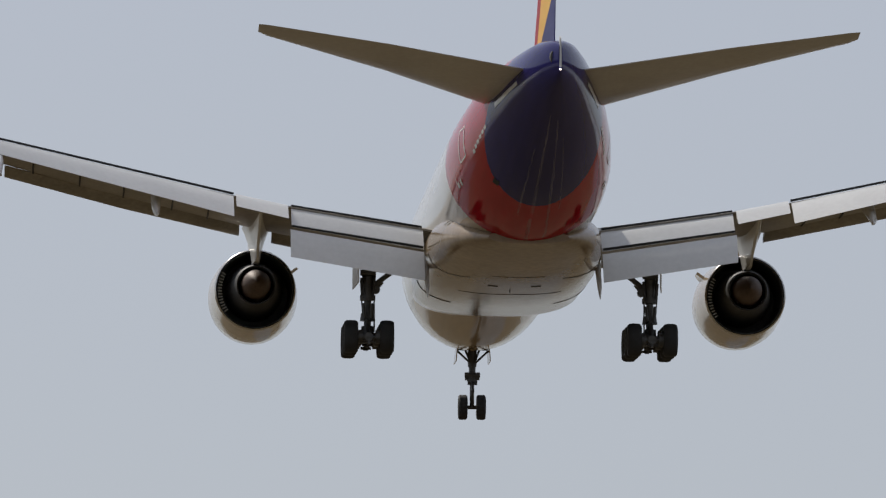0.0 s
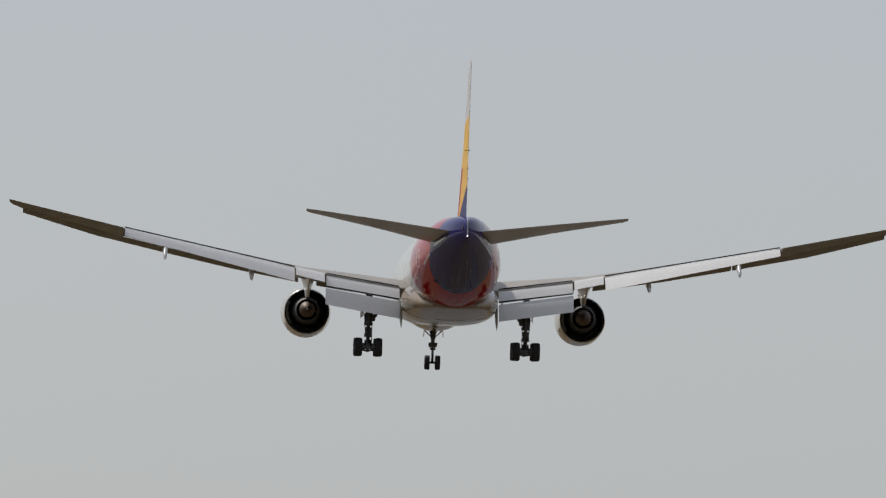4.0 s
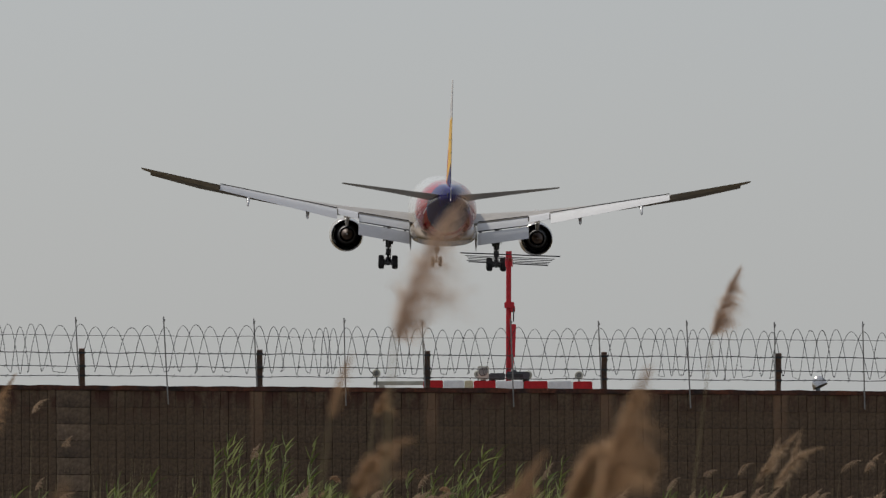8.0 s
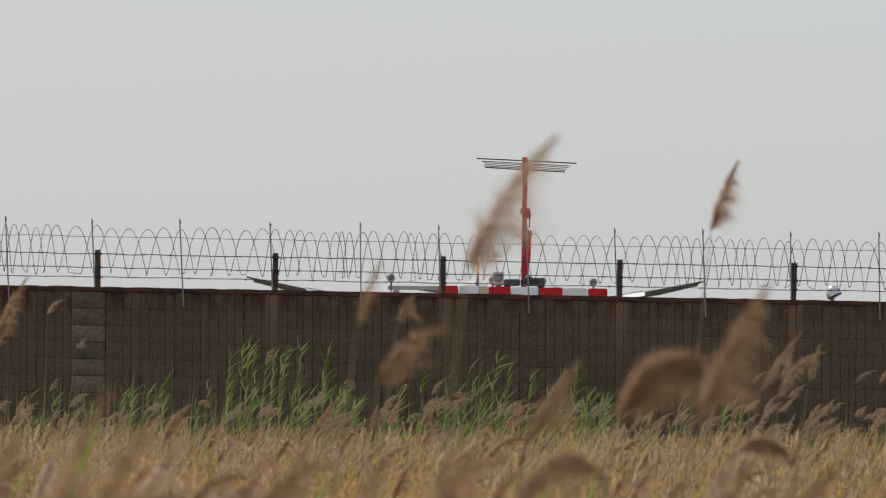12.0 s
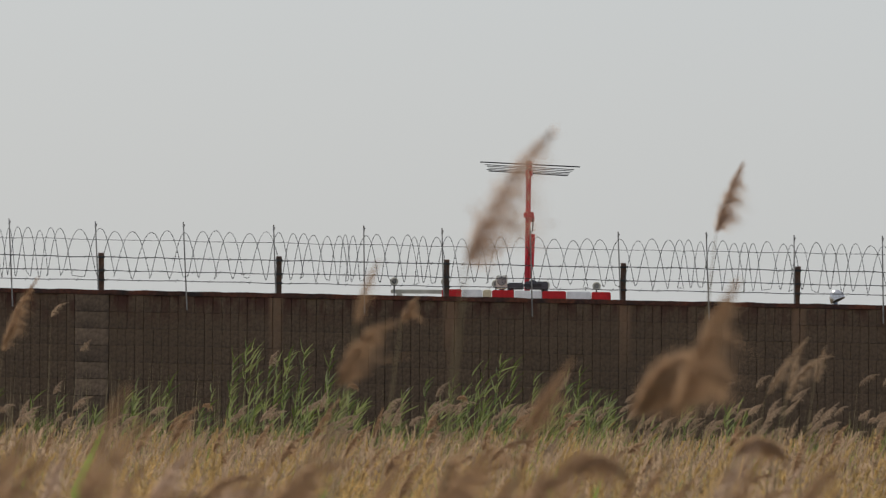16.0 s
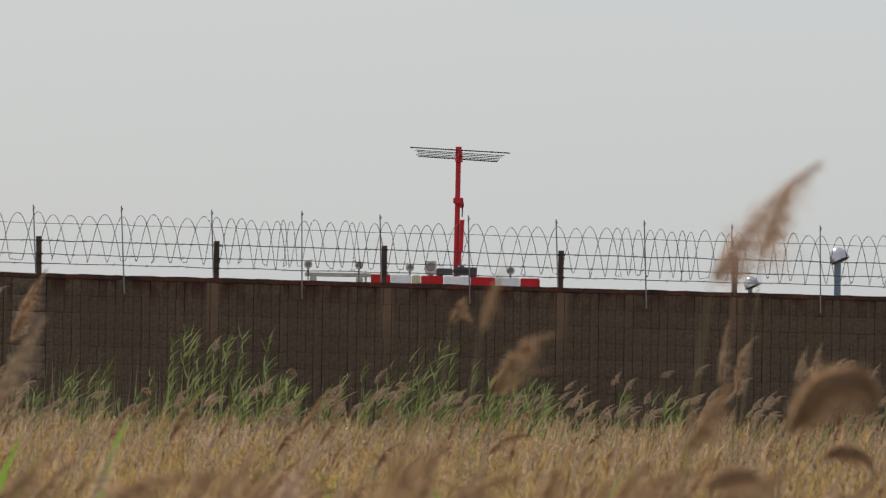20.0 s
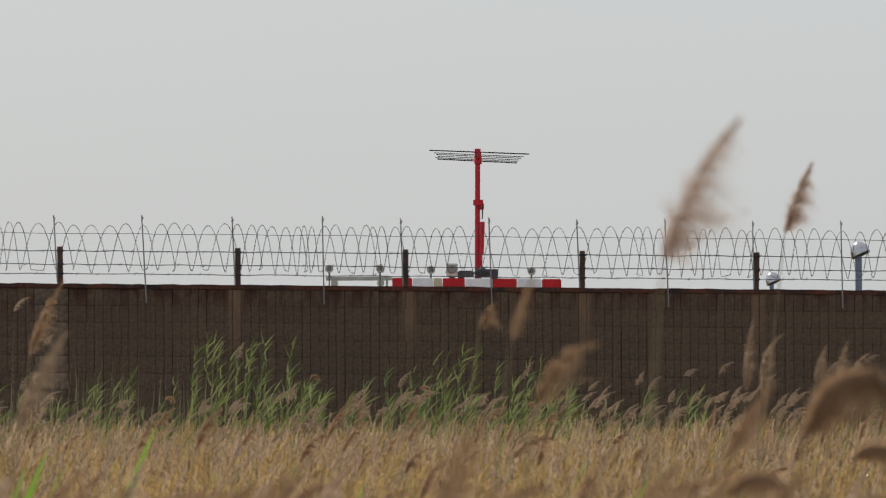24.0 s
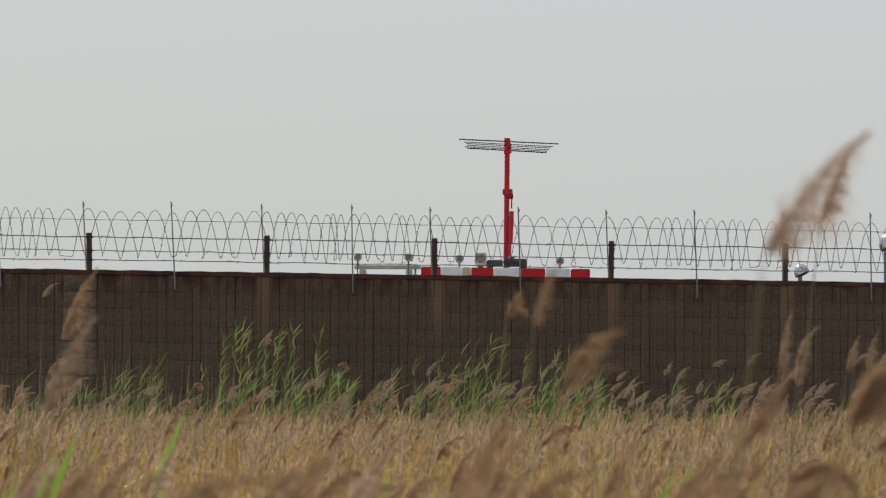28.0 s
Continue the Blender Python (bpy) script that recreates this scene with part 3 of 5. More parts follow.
        loft(bm, [[(cx + dx * 0.2, y, z) for dx, y, z in ((-1, 10.5, cz + 1.7), (1, 10.5, cz + 1.7), (1, 3.0, wing_z(9.7) - 0.3), (-1, 3.0, wing_z(9.7) - 0.3))],
                  [(cx + dx * 0.24, y, z) for dx, y, z in ((-1, 9.0, wing_z(9.7) + 0.4), (1, 9.0, wing_z(9.7) + 0.4), (1, 0.6, wing_z(9.7)), (-1, 0.6, wing_z(9.7)))]])
        part("pylon", bm, M_COWL, eng, "pale pylon")
        bm = bmesh.new()
        rows = []
        for u in (0, 0.3, 0.6, 0.85, 1.0):
            z = (cz + 0.95) * (1 - u) + (wing_z(9.7) - 0.15) * u
            w, aft = 0.15 + 0.32 * u * u + 0.09 * u, 3.9 - 4.6 * u ** 1.4
            rows.append([(cx + w, 6.4, z), (cx - w, 6.4, z), (cx - w * 0.75, (6.4 + aft) / 2, z), (cx - 0.05, aft, z), (cx + 0.05, aft, z), (cx + w * 0.75, (6.4 + aft) / 2, z)])
        loft(bm, rows)
        part("pylon_tail", bm, M_FLAP, eng, "pale pylon tail widening to the wing", 35)
        bm = bmesh.new()
        loft(bm, [[(cx - sx * 1.36, 11.4, cz + 0.86), (cx - sx * 1.33, 9.0, cz + 0.90), (cx - sx * 1.40, 9.0, cz + 0.80)],
                  [(cx - sx * 1.72, 10.3, cz + 1.12), (cx - sx * 1.70, 9.0, cz + 1.16), (cx - sx * 1.76, 9.0, cz + 1.08)]])
        part("cowl_strake", bm, M_COWL, eng)
        # main gear
        gx, gy, gz = sx * 5.45, -0.37, -5.46
        bm = bmesh.new()
        tube(bm, (gx, gy, -1.8), (gx, gy, -3.9), 0.24, 0.2, 14)
        tube(bm, (gx, gy, -3.9), (gx, gy, gz + 0.1), 0.14, 0.14, 12)
        tube(bm, (gx, gy, -3.75), (gx, gy, -3.95), 0.3, 0.3, 14)
        tube(bm, (gx, gy - 0.05, -4.45), (gx, gy - 0.05, -4.75), 0.25, 0.3, 12)
        tube(bm, (gx, gy + 1.55, gz + 0.02), (gx, gy - 1.55, gz - 0.02), 0.17, 0.17, 10)
        tube(bm, (gx - 0.18, gy - 0.3, -4.1), (gx - 0.12, gy - 0.55, -4.7), 0.06, n=6)
        tube(bm, (gx + 0.18, gy - 0.3, -4.1), (gx + 0.12, gy - 0.55, -4.7), 0.06, n=6)
        tube(bm, (gx, gy - 0.55, -4.7), (gx, gy - 0.2, gz + 0.15), 0.09, n=6)
        tube(bm, (gx, gy - 0.1, gz + 0.5), (gx, gy - 0.1, gz - 0.05), 0.24, 0.27, 12)
        tube(bm, (gx - 0.3, gy - 0.25, -2.9), (gx + 0.3, gy - 0.25, -2.9), 0.12, n=8)
        tube(bm, (gx, gy + 0.15, -2.6), (gx, gy + 1.9, -2.0), 0.11, n=8)
        tube(bm, (gx - 0.26, gy - 0.15, -3.1), (gx - 0.2, gy - 0.2, -3.8), 0.05, n=6)
        tube(bm, (gx + 0.26, gy - 0.15, -3.0), (gx + 0.2, gy - 0.2, -3.8), 0.05, n=6)
        gear = part("main_gear", bm, M_GEAR, plane, "dark main gear leg with a six-wheel bogie", 40)
        bm = bmesh.new()
        tube(bm, (gx - sx * 0.12, gy, -3.45), (gx - sx * 1.75, gy, -2.2), 0.1, n=8)
        tube(bm, (gx - sx * 0.1, gy + 0.1, -3.75), (gx - sx * 0.55, gy + 0.1, -3.2), 0.09, n=8)
        tube(bm, (gx - sx * 0.32, gy - 0.1, -3.52), (gx - sx * 0.32, gy + 0.3, -3.52), 0.16, n=10)
        part("side_brace", bm, M_GEAR, gear, "", 40)
        bm = bmesh.new()
        tube(bm, (gx + sx * 0.3, gy - 0.3, -3.2), (gx + sx * 0.2, gy - 0.32, -4.6), 0.025, n=6)
        tube(bm, (gx - sx * 0.24, gy - 0.3, -3.9), (gx - sx * 0.24, gy - 0.4, -5.2), 0.03, n=6)
        part("hydraulic_line", bm, M_GEAR, gear)
        bm = bmesh.new()
        fore, aft = gx + sx * 0.53, gx + sx * 0.37
        loft(bm, [[(aft - 0.02, gy - 0.55, z0), (aft + 0.02, gy - 0.55, z0), (fore + 0.02, gy + 1.2, z1), (fore - 0.02, gy + 1.2, z1)] for z0, z1 in ((-1.9, -1.9), (-3.2, -3.2), (-3.3, -3.42))])
        part("gear_door", bm, M_FLAP, gear, "pale gear door")
        for row in (-1.45, 0, 1.45):
            for side_x in (-0.69, 0.69):
                bm = bmesh.new()
                turned(bm, [(-0.2, 0.3), (-0.27, 0.45), (-0.265, 0.56), (-0.2, 0.625), (-0.09, 0.64), (0.09, 0.64), (0.2, 0.625), (0.265, 0.56), (0.27, 0.45), (0.2, 0.3)], (gx + side_x, gy + row, gz + 0.015 * row), "x", 28, True)
                part("wheel", bm, M_TYRE, gear, "black tyre", 40)
            bm = bmesh.new()
            tube(bm, (gx - 0.6, gy + row, gz + 0.015 * row), (gx + 0.6, gy + row, gz + 0.015 * row), 0.11, n=10)
            for side_x in (-0.36, 0.36):
                tube(bm, (gx + side_x - 0.11, gy + row, gz + 0.015 * row), (gx + side_x + 0.11, gy + row, gz + 0.015 * row), 0.27, n=16)
            tube(bm, (gx - 0.2, gy + row, gz - 0.22), (gx + 0.2, gy + row, gz - 0.22), 0.06, n=6)
            tube(bm, (gx, gy + row, gz), (gx, gy + row, gz - 0.3), 0.09, n=6)
            part("axle", bm, M_GEAR, gear, "axle with brake packs", 40)
    # nose gear
    bm = bmesh.new()
    tube(bm, (0, 26.37, -2.6), (0, 26.37, -4.7), 0.15, 0.14, 12)
    tube(bm, (0, 26.37, -4.7), (0, 26.37, -5.88), 0.09, 0.09, 10)
    tube(bm, (0, 26.37, -4.45), (0, 26.37, -4.8), 0.24, 0.22, 12)
    tube(bm, (-0.32, 26.2, -4.55), (0.32, 26.2, -4.55), 0.11, n=8)
    tube(bm, (0, 26.3, -3.9), (0, 28.2, -2.8), 0.08, n=8)
    tube(bm, (-0.38, 26.37, -5.88), (0.38, 26.37, -5.88), 0.08, n=8)
    tube(bm, (0, 26.37, -2.6), (0, 26.37, -4.2), 0.2, 0.18, 12)
    tube(bm, (-0.2, 26.1, -4.9), (0.2, 26.1, -4.9), 0.08, n=8)
    tube(bm, (0, 26.1, -4.85), (0, 25.85, -5.25), 0.07, n=6)
    tube(bm, (0, 25.85, -5.25), (0, 26.25, -5.7), 0.07, n=6)
    tube(bm, (-0.3, 26.3, -4.62), (0.3, 26.3, -4.62), 0.14, n=8)
    tube(bm, (-0.42, 26.3, -3.15), (-0.06, 26.3, -4.1), 0.05, n=6)
    tube(bm, (0.42, 26.3, -3.15), (0.06, 26.3, -4.1), 0.05, n=6)
    gear = part("nose_gear", bm, M_GEAR, plane, "dark twin-wheel nose gear", 40)
    for sx in (-1, 1):
        bm = bmesh.new()
        turned(bm, [(-0.14, 0.25), (-0.19, 0.36), (-0.185, 0.46), (-0.13, 0.52), (0.13, 0.52), (0.185, 0.46), (0.19, 0.36), (0.14, 0.25)], (sx * 0.38, 26.37, -5.88), "x", 24, True)
        part("wheel", bm, M_TYRE, gear, "black tyre", 40)
        bm = bmesh.new()
        loft(bm, [[(sx * 0.62, 25.5, -3.2), (sx * 0.66, 25.5, -3.2), (sx * 0.66, 27.3, -3.2), (sx * 0.62, 27.3, -3.2)], [(sx * 0.69, 25.5, -4.02), (sx * 0.73, 25.5, -4.02), (sx * 0.73, 27.3, -4.02), (sx * 0.69, 27.3, -4.02)]])
        part("gear_door", bm, M_COWL, gear, "pale nose gear door")
        bm = bmesh.new()
        tube(bm, (sx * 0.12, 26.0, -4.05), (sx * 0.66, 26.0, -3.55), 0.05, n=6)
        tube(bm, (sx * 0.12, 26.0, -3.5), (sx * 0.62, 26.0, -3.5), 0.05, n=6)
        part("door_link", bm, M_GEAR, gear)
    # tail details
    bm = bmesh.new()
    turned(bm, [(-0.14, 0.03), (-0.12, 0.17), (0.3, 0.22)], (-0.2, -31.1, 1.92), "y", 14, True)
    bmesh.ops.scale(bm, vec=(0.75, 1, 1.35), space=pose(0.2, 31.1, -1.92), verts=bm.verts)
    part("exhaust_port", bm, M_SOOT, plane, "sooty auxiliary exhaust")
    bm = bmesh.new()
    bmesh.ops.create_icosphere(bm, subdivisions=2, radius=0.035, matrix=pose(0, -31.74, 1.42))
    part("tail_light", bm, M_TAIL, plane, "lit white tail light")
    bm = bmesh.new()
    loft(bm, [[(-0.05, -31.66, 1.5), (0.05, -31.66, 1.5), (0.035, -31.77, 1.5), (-0.035, -31.77, 1.5)], [(-0.04, -31.5, 2.62), (0.04, -31.5, 2.62), (0.025, -31.75, 2.5), (-0.025, -31.75, 2.5)]])
    part("tail_edge", bm, M_FLAP, plane, "pale metal edge closing the tail cone")
    return plane


M_RUN = mat("chalky_run", (0.50, 0.50, 0.60), 0.3, var=0.3, scale=1.0, fine=6, spec=0.15)
M_RUN.node_tree.nodes["Principled BSDF"].inputs["Alpha"].default_value = 0.2
M_TAIL = bpy.data.materials.new("tail_lamp")
M_TAIL.use_nodes = True
M_TAIL.node_tree.nodes["Principled BSDF"].inputs["Emission Color"].default_value = (1.0, 0.82, 0.75, 1)
M_TAIL.node_tree.nodes["Principled BSDF"].inputs["Emission Strength"].default_value = 5.0
airliner = build_airliner()

# ---------------------------------------------------------------- ground
def build_ground():
    # one sheet: finer near, reaching the horizon
    ys = [-60, 0, 10, 30, 60, 100, 102, 130, 400, 1000, 2500, 4900]
    xs = [-4000, -800, -100, -20, -6, 0, 6, 20, 100, 800, 4000]
    verts = [(x, y, 0.0) for y in ys for x in xs]
    nx = len(xs)
    faces = [(j * nx + i, j * nx + i + 1, (j + 1) * nx + i + 1, (j + 1) * nx + i) for j in range(len(ys) - 1) for i in range(nx - 1)]
    tagged(sheet("ground", verts, faces, M_GROUND), "dry soil of the reed field and airfield", "ground", kind="structure")
    bm = bmesh.new()
    box(bm, -34, 26, 700, 4000, -0.2, 0.012)
    tagged(part("runway", bm, M_RUNWAY), "grey asphalt runway beyond the wall", "runway", kind="structure")


build_ground()
WALL_Y = 101.0


def wall_top(x):
    return 3.02 - 0.0135 * x


# ---------------------------------------------------------------- perimeter wall
def build_wall():
    base = empty("wall_perimeter", "weathered grey-brown concrete block perimeter wall", "wall", kind="structure")
    bm = bmesh.new()
    loft(bm, [[(x, WALL_Y + 0.012, -0.1), (x, WALL_Y + 0.26, -0.1), (x, WALL_Y + 0.26, wall_top(x) - 0.05), (x, WALL_Y + 0.012, wall_top(x) - 0.05)] for x in (-60, 60)])
    part("wall_core", bm, M_MORTAR, base)
    bm = bmesh.new()
    rng = random.Random(5)
    rings = []
    x = -60.0
    while x <= 60:
        j, k = rng.uniform(-0.005, 0.004), rng.uniform(-0.014, 0.012)
        t = wall_top(x)
        rings.append([(x, WALL_Y - 0.035 + k, t - 0.05), (x, WALL_Y + 0.30, t - 0.05), (x, WALL_Y + 0.30, t + j), (x, WALL_Y - 0.03 + k, t + j)])
        x += rng.uniform(0.07, 0.2) if abs(x) < 9 else 3.0
    loft(bm, rings)
    part("coping", bm, M_RUST, base, "rust-stained coping along the wall top")
    # ribbed blocks: four upright ribs on each face, parted by uneven grooves
    def rib_block(name, w, h, ribs, seed, material):
        rs = random.Random(seed)
        bm = bmesh.new()
        cuts = [-w / 2 + w * k / ribs + (rs.uniform(-0.012, 0.012) if 0 < k < ribs else 0) for k in range(ribs + 1)]
        for k in range(ribs):
            a, b = cuts[k] + rs.uniform(0.0005, 0.0045), cuts[k + 1] - rs.uniform(0.0005, 0.0045)
            d = rs.uniform(-0.004, 0.004)
            v = [bm.verts.new(p) for p in ((a, d, -h / 2), (b, d, -h / 2), (b, d, h / 2), (a, d, h / 2), (a - 0.004, 0.016, -h / 2 - 0.002), (b + 0.004, 0.016, -h / 2 - 0.002), (b + 0.004, 0.016, h / 2 + 0.002), (a - 0.004, 0.016, h / 2 + 0.002))]
            for f in ((3, 2, 1, 0), (0, 1, 5, 4), (1, 2, 6, 5), (2, 3, 7, 6), (3, 0, 4, 7)):
                bm.faces.new([v[i] for i in f])
        me = bpy.data.meshes.new(name)
        bm.to_mesh(me)
        bm.free()
        me.materials.append(material)
        return me

    course, wide = 0.188, 0.385
    ribbed = [rib_block("ribbed_block", wide - 0.004, course - (0.0016 if k < 4 else 0.0040), 4, k, M_BLOCK) for k in range(7)]
    plain = rib_block("plain_block", wide - 0.006, course - 0.005, 1, 50, M_BLOCK)
    pilaster = rib_block("pilaster_block", wide - 0.008, course - 0.008, 1, 51, M_PILASTER)
    rest_v, rest_f = [], []
    near = 0
    for i in range(-45, 46):
        x = (i + 0.5) * wide + 0.105
        for j in range(16):
            z = wall_top(x) - 0.055 - (j + 0.5) * course
            if z < 0.05:
                continue
            me = pilaster if i == -12 else plain if ((i * 7 + j * 13) % 97 == 0) else ribbed[(i * 3) % 4 if noise.noise(Vector((i * 0.17, j * 0.45, 2))) < 0.08 else 4 + (i + j) % 3]
            dy = rng.uniform(-0.002, 0.002)
            if i == -12 or (-18 <= i <= 16 and j < 9 and near < 290):
                near += 1
                ob = new("block", me)
                ob.parent = base
                ob.matrix_basis = pose(x, WALL_Y - 0.02 + dy, z, 0, math.degrees(0.0135), rng.uniform(-0.25, 0.25))
            elif i != -12:
                o = len(rest_v)
                rest_v += [(v.co.x + x, v.co.y + WALL_Y - 0.02 + dy, v.co.z + z) for v in me.vertices]
                rest_f += [tuple(o + k for k in p.vertices) for p in me.polygons]
    tagged(sheet("blocks", rest_v, rest_f, M_BLOCK, base), kind="stuff")
    return base


wall = build_wall()


# ---------------------------------------------------------------- fence on the wall
def build_fence():
    fence = empty("razor_wire_fence", "razor wire coil and barbed strands on rusty posts", "fence", kind="structure")
    rng = random.Random(11)
    post_x = {-3: -10.06, 0: -4.22, 1: -2.24, 2: -0.37, 3: 1.60, 4: 3.54}
    xs = [post_x.get(k - 8, -4.22 + 1.945 * (k - 8)) for k in range(0, 22)]
    for x in xs:
        t = wall_top(x)
        bm = bmesh.new()
        lean = rng.uniform(-0.008, 0.008)
        loft(bm, [[(x - 0.029, WALL_Y + 0.0, t - 0.02), (x + 0.029, WALL_Y + 0.0, t - 0.02), (x + 0.029, WALL_Y + 0.07, t - 0.02), (x - 0.029, WALL_Y + 0.07, t - 0.02)],
                  [(x - 0.031 + lean, WALL_Y + 0.0, t + 0.41), (x + 0.031 + lean, WALL_Y + 0.0, t + 0.41), (x + 0.031 + lean, WALL_Y + 0.07, t + 0.415), (x - 0.031 + lean, WALL_Y + 0.07, t + 0.415)]])
        part("post", bm, M_POST, fence, "short rusty steel post")
        for px, foot in ((x - 0.06, t + 0.0), (x + 0.93, t - 0.22)):
            bm = bmesh.new()
            tilt = rng.uniform(-0.02, 0.02)
            tube(bm, (px + 0.03, WALL_Y - 0.065, foot), (px + tilt, WALL_Y - 0.05, t + 0.76), 0.0085, 0.007, 6)
            tube(bm, (px + tilt - 0.0, WALL_Y - 0.05, t + 0.70), (px + tilt + 0.012, WALL_Y - 0.05, t + 0.735), 0.012, 0.010, 6)
            part("rod", bm, M_ROD, fence, "thin upright rod")
    # straight strands with barbs
    for h, r in ((0.11, 0.0045), (0.215, 0.0045), (0.365, 0.005), (0.56, 0.0028)):
        bm = bmesh.new()
        x = -12.0
        pts = []
        while x < 14:
            pts.append((x, WALL_Y - 0.03, wall_top(x) + h + rng.uniform(-0.006, 0.006)))
            x += 0.24
        for a, b in zip(pts, pts[1:]):
            tube(bm, a, b, r, r, 4)
            if h < 0.5:
                c = Vector(a).lerp(Vector(b), rng.random())
                tube(bm, c + Vector((-0.012, 0, -0.016)), c + Vector((0.012, 0, 0.016)), 0.004, 0.003, 3)
        part("strand", bm, M_WIRE, fence, "barbed strand")
    # coil: overlapping arches, round above and pinched below, front and back by turns
    cu = bpy.data.curves.new("coil", "CURVE")
    cu.dimensions = "3D"
    cu.bevel_depth = 0.0032
    cu.bevel_resolution = 0
    spans, x = [], -12.0
    while x < 14:
        spans.append(0.315 + 0.085 * math.sin(x * 1.45 + 0.4) + rng.uniform(-0.075, 0.075))
        x += spans[-1]
    for strand in range(2):
        x, pts = -12.0, []
        for k, span in enumerate(spans):
            shift = strand * (0.5 + 0.12 * math.sin(2.3 * k)) * span
            high, low = 0.678 + rng.uniform(-0.03, 0.012), 0.145 + rng.uniform(-0.035, 0.03)
            for i in range(16):
                a = 2 * math.pi * i / 16 - math.pi
                u = i / 16
                xx = x + shift + span * (u + 0.07 * math.sin(a))
                pts.append((xx, WALL_Y - 0.03 + 0.24 * math.cos(math.pi * (u + k + strand)), wall_top(xx) + low + (high - low) * (0.5 + 0.5 * math.cos(a))))
            x += span
        sp = cu.splines.new("POLY")
        sp.points.add(len(pts) - 1)
        for p, q in zip(sp.points, pts):
            p.co = (*q, 1)
    cu.materials.append(M_WIRE)
    verts, faces = [], []
    for sp in cu.splines:
        p = [Vector(q.co[:3]) for q in sp.points]
        for a, b in zip(p, p[1:]):
            if abs(a.x) > 7:
                continue
            d = (b - a).normalized()
            side = d.cross(Vector((0, 1, 0))).normalized()
            for k in range(max(1, int((b - a).length / 0.042))):
                c = a.lerp(b, (k + 0.5) / max(1, int((b - a).length / 0.042)))
                o = len(verts)
                r = rng.uniform(0.005, 0.0085)
                verts += [tuple(c - d * 0.011), tuple(c + side * r), tuple(c + d * 0.011), tuple(c - side * r)]
                faces.append((o, o + 1, o + 2, o + 3))
    tagged(sheet("razor_blades", verts, faces, M_WIRE, fence), kind="stuff")
    for x in xs:
        for h in (0.11, 0.215, 0.365):
            if abs(x) < 8:
                bm = bmesh.new()
                box(bm, x - 0.043, x + 0.043, WALL_Y - 0.045, WALL_Y - 0.002, wall_top(x) + h - 0.011, wall_top(x) + h + 0.011, 0.003)
                part("wire_clamp", bm, M_WIRE, fence)
    coil = new("coil", cu)
    coil.parent = fence
    tagged(coil, "looped razor wire coil")
    return fence


fence = build_fence()


# ---------------------------------------------------------------- airfield things behind the wall
def build_mast():
    y = 135.0
    mast = empty("antenna_mast", "red steel mast carrying a flat rod antenna", "antenna mast")
    bm = bmesh.new()
    tube(bm, (0.56, y, 0), (0.60, y, 5.42), 0.046, 0.038, 12)
    tube(bm, (0.60, y, 5.40), (0.60, y, 5.51), 0.045, 0.045, 10)
    tube(bm, (0.605, y, 5.28), (0.605, y, 5.40), 0.056, 0.054, 10)
    part("pole", bm, M_MAST, mast, "red painted pole", 40)
    bm = bmesh.new()
    box(bm, 0.53, 0.68, y - 0.09, y + 0.09, 4.66, 4.75, 0.01)
    box(bm, 0.62, 0.69, y - 0.07, y + 0.07, 4.60, 4.70, 0.01)
    part("bracket", bm, M_MAST, mast, "red clamp bracket")
    bm = bmesh.new()
    tube(bm, (0.652, y - 0.07, 3.93), (0.668, y - 0.07, 4.42), 0.034, 0.036, 10)
    tube(bm, (0.64, y - 0.07, 3.75), (0.645, y - 0.07, 3.93), 0.02, 0.02, 8)
    part("side_cylinder", bm, M_MAST, mast, "red side cylinder", 40)
    bm = bmesh.new()
    tube(bm, (0.665, y - 0.07, 4.46), (0.67, y - 0.07, 4.66), 0.01, 0.01, 5)
    part("cable", bm, M_WIRE, mast)
    for k, (x0, x1, dy, dz) in enumerate(((-0.12, 1.36, -0.75, 0.0), (-0.05, 1.28, -0.45, -0.035), (-0.02, 1.25, -0.15, -0.05), (0.0, 1.22, 0.15, -0.07), (-0.03, 1.2, 0.45, -0.085), (0.0, 1.19, 0.75, -0.10))):
        bm = bmesh.new()
        tube(bm, (x0 + 0.0, y + dy, 5.47 + dz * 0.9 - 0.0), (x1, y + dy, 5.405 + dz * 0.9), 0.010 if k in (0, 5) else 0.0065, 0.010 if k in (0, 5) else 0.0065, 6)
        part("antenna_rod", bm, M_ALU, mast, "thin grey antenna rod")
    bm = bmesh.new()
    tube(bm, (0.62, y - 0.8, 5.41), (0.62, y + 0.8, 5.34), 0.03, 0.03, 6)
    part("boom", bm, M_MAST, mast)
    return mast


mast = build_mast()


